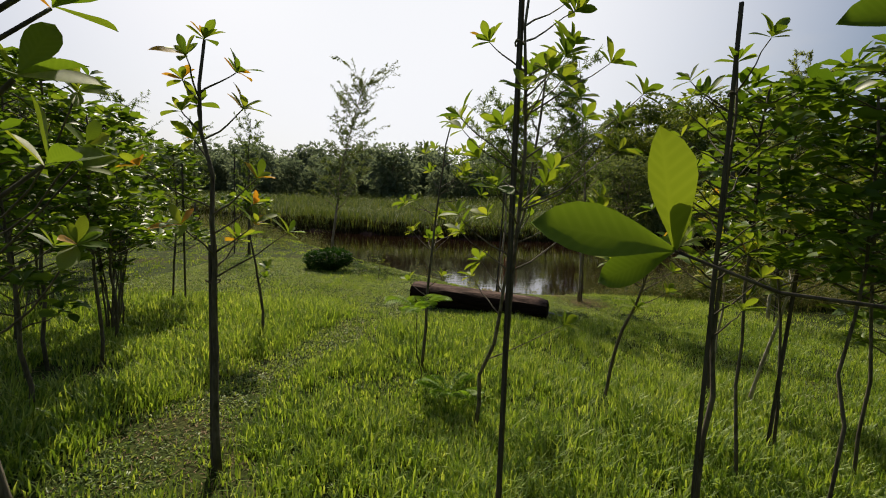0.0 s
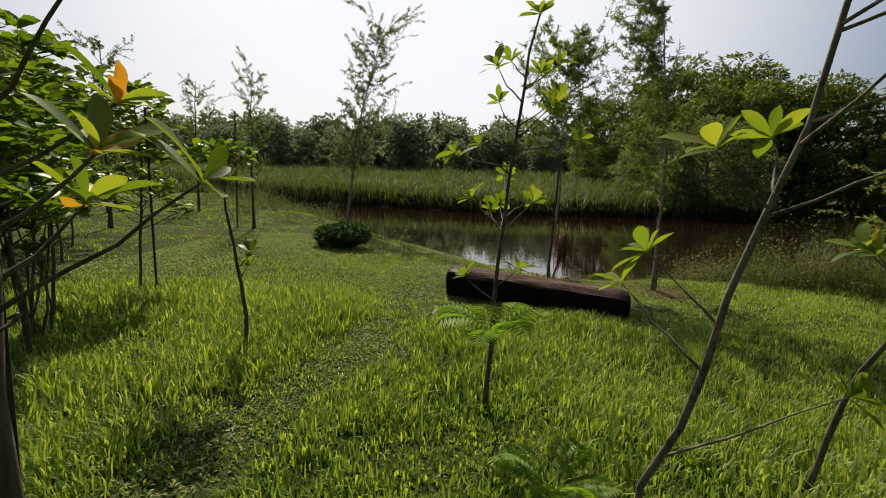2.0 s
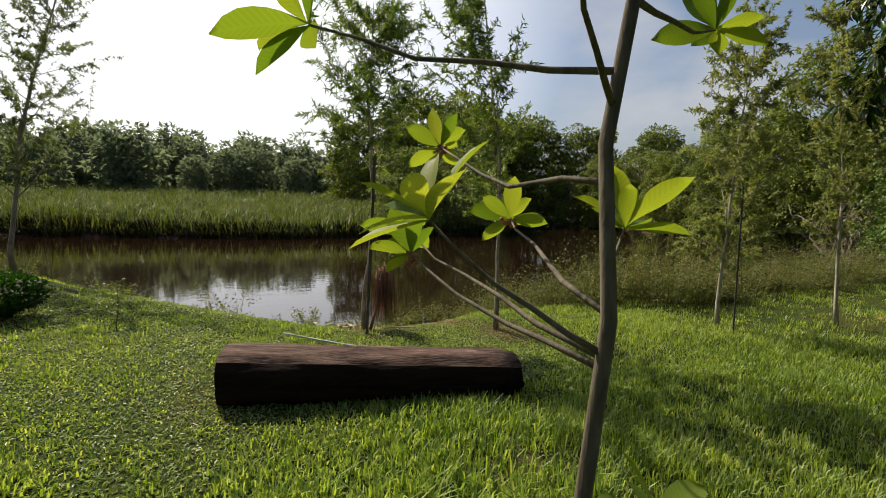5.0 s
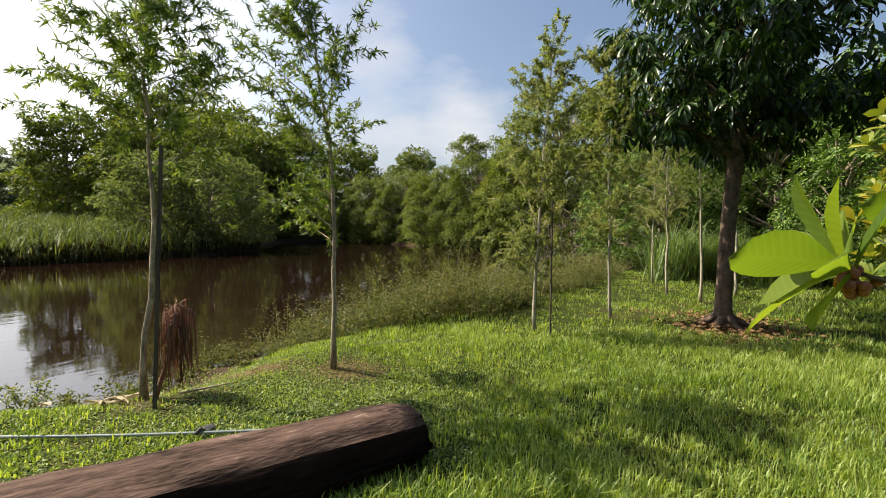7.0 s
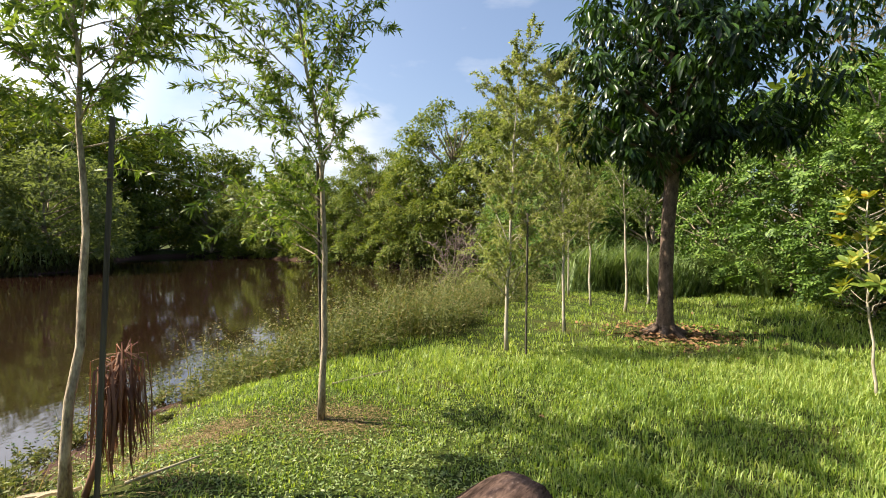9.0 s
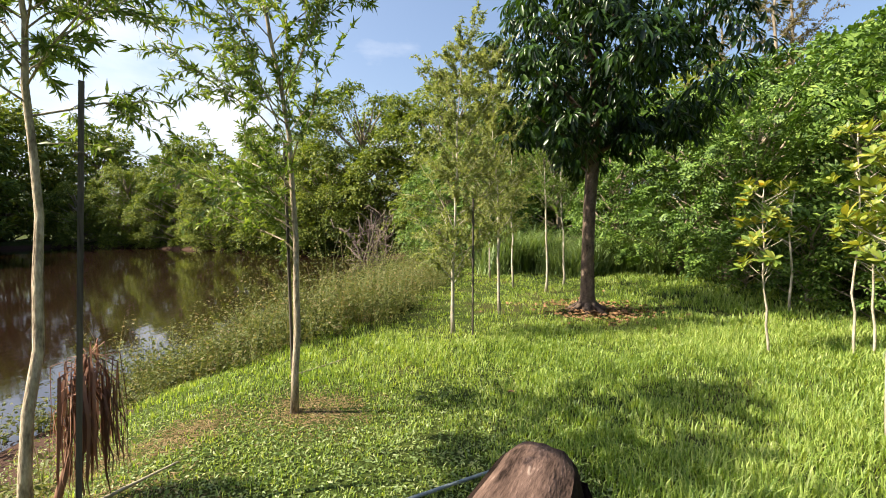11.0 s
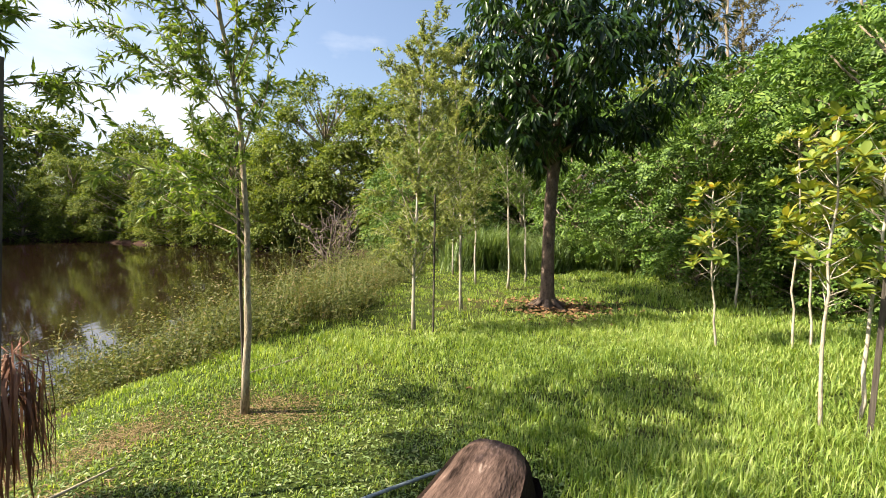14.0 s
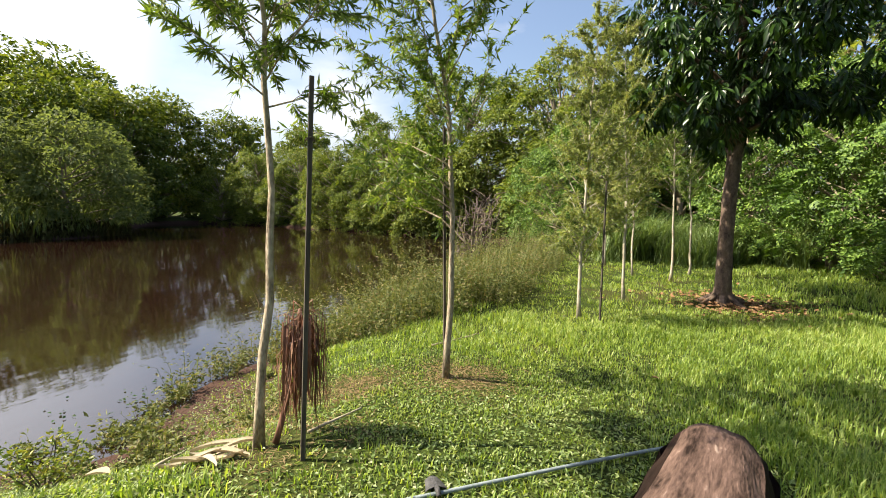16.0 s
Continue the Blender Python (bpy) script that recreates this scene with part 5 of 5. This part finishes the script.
# ---- dead palm leaf tied to the bank tree, husks, bush, fern ----
def palm():
    r = np.random.default_rng(511)
    x, y = 1.52, 10.40
    e = thing("dead_palm_leaf", x, y, gz(x, y), "dry brown hanging palm leaf against a bank tree", "palm leaf")
    part("stalk", tube(bend((-0.16, 0.1, 0.0), (0.0, 0.02, 0.86), r, 0.04, 7), np.linspace(0.022, 0.012, 7), 7), M_PALM, e)
    for i in range(150):
        a = r.uniform(0, 6.28)
        w = r.uniform(0.02, 0.15)
        p0 = np.array([0.02 * math.cos(a), 0.02 * math.sin(a), 0.80 + r.uniform(-0.16, 0.08)])
        p1 = p0 + np.array([w * math.cos(a), w * math.sin(a), r.uniform(-0.12, 0.10) - 0.5 * w])
        p2 = np.array([p1[0] * 1.15, p1[1] * 1.15, r.uniform(0.04, 0.4)])
        ln = np.array([p0, p1, p1 * 0.6 + p2 * 0.4 + r.normal(size=3) * 0.012, p1 * 0.25 + p2 * 0.75 + r.normal(size=3) * 0.015, p2])
        s = np.array([-math.sin(a + r.normal() * 0.6), math.cos(a), 0]) * r.uniform(0.003, 0.008)
        wd = np.array([0.4, 1, 1, 0.8, 0.15])[:, None]
        V = np.concatenate([ln - s * wd, ln + s * wd])
        T = [(k, k + 1, k + 6) for k in range(4)] + [(k, k + 6, k + 5) for k in range(4)]
        part("strip", (V, np.array(T)), M_PALM, e)


palm()


def husks():
    r = np.random.default_rng(512)
    for i in range(7):
        x, y = 1.22 + r.normal() * 0.13, 10.85 + r.normal() * 0.12
        a = math.radians(120) + r.normal() * 0.45
        L = r.uniform(0.25, 0.5)
        n, V, T = 8, [], []
        for k in range(n + 1):
            t = k / n
            w = 0.024 * math.sin(math.pi * (0.1 + 0.85 * t))
            cx, cy = (t - 0.5) * L * math.cos(a), (t - 0.5) * L * math.sin(a)
            zz = gz(x + cx, y + cy) - gz(x, y) + 0.03 + 0.02 * math.sin(5 * t + i)
            px, py = -math.sin(a) * w, math.cos(a) * w
            V += [(cx + px, cy + py, zz + 0.025), (cx, cy, zz), (cx - px, cy - py, zz + 0.025)]
        for k in range(n):
            q = 3 * k
            T += [(q, q + 1, q + 4), (q, q + 4, q + 3), (q + 1, q + 2, q + 5), (q + 1, q + 5, q + 4)]
        solid("palm_husk", (np.array(V), np.array(T)), M_HUSK, "pale dry palm husk lying on the bank", "husk", "palm husks", at=(x, y, gz(x, y)))
    for i, (x0, y0, x1, y1) in enumerate(((1.0, 11.1, 1.75, 11.7), (1.5, 10.35, 1.95, 10.2), (3.9, 10.35, 4.7, 10.0))):
        e = thing("fallen_stick", x0, y0, gz(x0, y0), "pale dry stick lying on the grass", "stick", "fallen sticks")
        ln = np.array([(x0 + (x1 - x0) * t, y0 + (y1 - y0) * t) for t in np.linspace(0, 1, 8)])
        part("wood", tube(np.stack([ln[:, 0] - x0, ln[:, 1] - y0, ground_z(ln[:, 0], ln[:, 1]) - gz(x0, y0) + 0.03], -1), np.linspace(0.012, 0.006, 8), 6, 0.1, r), M_HUSK, e)


husks()


def bush():
    r = np.random.default_rng(521)
    x, y = -2.93, 11.85
    e = thing("bush", x, y, gz(x, y), "low rounded dark green bush on the lawn", "bush")
    gs = [tube(bend((0, 0, 0), (r.normal() * 0.3, r.normal() * 0.25, 0.4), r, 0.05, 5), np.linspace(0.012, 0.004, 5), 5) for _ in range(14)]
    part("stems", join(*gs), B_SAP, e)
    P, U = crown_points(4200, (0, 0, 0.24), (0.64, 0.56, 0.37), r, 0.5, 8)
    P[:, 2] = np.abs(P[:, 2]) + 0.02
    part("crown", leaves(P, U + r.normal(size=U.shape) * 0.5, unit(U + UP * 0.5), r.uniform(0.05, 0.09, len(P)), r.uniform(0.025, 0.045, len(P)), 4), M_BUSH, e)


bush()


def fern(x, y, n, L, seed, name="fern", z0=0.0, label="bright feathery fern seedling in the grass"):
    r = np.random.default_rng(seed)
    e = thing(name, x, y, gz(x, y), label, name)
    for i in range(n):
        a = 6.28 * i / n + r.uniform(-0.3, 0.3)
        el = r.uniform(0.55, 1.1)
        ln = np.array([(math.cos(a) * L * t, math.sin(a) * L * t, z0 + L * (el * t * 1.2 - 0.75 * el * t * t)) for t in np.linspace(0, 1, 14)])
        gs = [tube(ln, np.linspace(0.003, 0.001, 14), 4)]
        d = unit(np.gradient(ln, axis=0))
        s = unit(np.cross(d, UP))
        for k in (-1, 1):
            for f in np.linspace(0, 0.93, 3):
                q = ln[2:] * (1 - f * 0.07 * L)
                gs.append(leaves(q + d[2:] * 0.02 * f, unit(s[2:] * k + d[2:] * 0.45), np.cross(s[2:], d[2:]), 0.34 * L * np.sin(np.linspace(0.6, 2.9, 12)) + 0.01, 0.011, 2, 0.15))
        part("frond", join(*gs), M_FERN, e)
    if z0 > 0:
        part("stem", tube(bend((0, 0, 0), (0, 0, z0), r, 0.05, 5), [0.006, 0.005, 0.005, 0.004, 0.004], 6), B_SAP, e)


fern(-0.23, 4.32, 7, 0.31, 531, z0=0.80)
fern(0.08, 4.05, 6, 0.30, 532, z0=0.12)


def seedling(x, y, h, seed):
    r = np.random.default_rng(seed)
    e = thing("seedling", x, y, gz(x, y), "small twiggy seedling in the grass", "seedling")
    part("stem", tube(bend((0, 0, -0.01), (0.02, 0, h), r, 0.04, 6), np.linspace(0.008, 0.003, 6), 6), B_SAP, e)
    P = np.stack([r.normal(size=140) * 0.10, r.normal(size=140) * 0.10, r.uniform(0.35, 1.05, 140) * h], -1)
    part("leaves", leaves(P, rand_dirs(140, r, -0.2, 0.8), rand_dirs(140, r, 0.2, 1), r.uniform(0.03, 0.06, 140), 0.016, 2), M_WILLOW, e)


seedling(-1.49, 10.8, 0.55, 541)


def edge_shrub(x, y):
    """A low yellow-green shrub rooted at the water's edge."""
    r = np.random.default_rng(543)
    e = thing("shrub", x, y, gz(x, y), "low yellow-green shrub at the muddy water's edge", "shrub")
    P = []
    for i in range(11):
        a, L = r.uniform(0, 6.28), r.uniform(0.08, 0.24)
        ln = bend((0, 0, -0.02), (L * math.cos(a), L * math.sin(a), r.uniform(0.14, 0.32)), r, 0.08, 5)
        part("stem", tube(ln, np.linspace(0.006, 0.002, 5), 5), B_SAP, e)
        P.append(ln[2:].repeat(16, axis=0) + r.normal(size=(48, 3)) * 0.03)
    P = np.concatenate(P)
    part("leaves", leaves(P, rand_dirs(len(P), r, -0.2, 0.8), rand_dirs(len(P), r, 0.2, 1), r.uniform(0.025, 0.05, len(P)), 0.016, 2), M_SAPY, e)


edge_shrub(0.76, 11.75)


def fallen_leaf(x, y, size, mat, label, seed):
    """One curled leaf-shaped piece lying on the grass."""
    r = np.random.default_rng(seed)
    ob = new("fallen_leaf", big_leaf("fallen_leaf", mat, size, size * 0.6, 0.15, 0.5))
    ob.matrix_world = pose(x, y, gz(x, y) + 0.06, r.uniform(-20, 20), r.uniform(-25, 5), r.uniform(0, 360))
    tagged(ob, label, "leaf")


fallen_leaf(3.68, 7.98, 0.09, M_RUST, "single rust-red fallen leaf on the lawn", 1)
# white plastic scrap, stood in for by a leaf shape in husk colour
fallen_leaf(0.73, 11.35, 0.16, M_HUSK, "pale curled plastic scrap on the bank, given a leaf's shape", 2)


def litter_under_tree():
    r = np.random.default_rng(551)
    P = np.stack([8.8 + r.normal(size=500) * 0.75, 6.1 + r.normal(size=500) * 0.6, np.zeros(500)], -1)
    P[:, 2] = ground_z(P[:, 0], P[:, 1]) + r.uniform(0.01, 0.05, 500)
    solid("fallen_leaves", leaves(P, rand_dirs(500, r, -0.1, 0.3), rand_dirs(500, r, 0.5, 1), r.uniform(0.08, 0.16, 500), 0.06, 4), M_RUST, "rust-brown fallen leaves under the dark tree", "fallen leaves", kind="stuff")


litter_under_tree()


def water_plants():
    r = np.random.default_rng(561)
    P = np.stack([2.9 + r.normal(size=60) * 0.7, 13.7 + r.normal(size=60) * 0.3, np.full(60, WATER + 0.012)], -1)
    P = P[pond_distance(P[:, 0], P[:, 1]) < 0.1]
    g = leaves(P, rand_dirs(len(P), r, 0.0, 0.5), rand_dirs(len(P), r, 0.6, 1), r.uniform(0.03, 0.08, len(P)), 0.03, 4)
    solid("water_plants", g, M_BUSH, "scattered dark water plants floating near the bank", "water plants", kind="stuff")


water_plants()
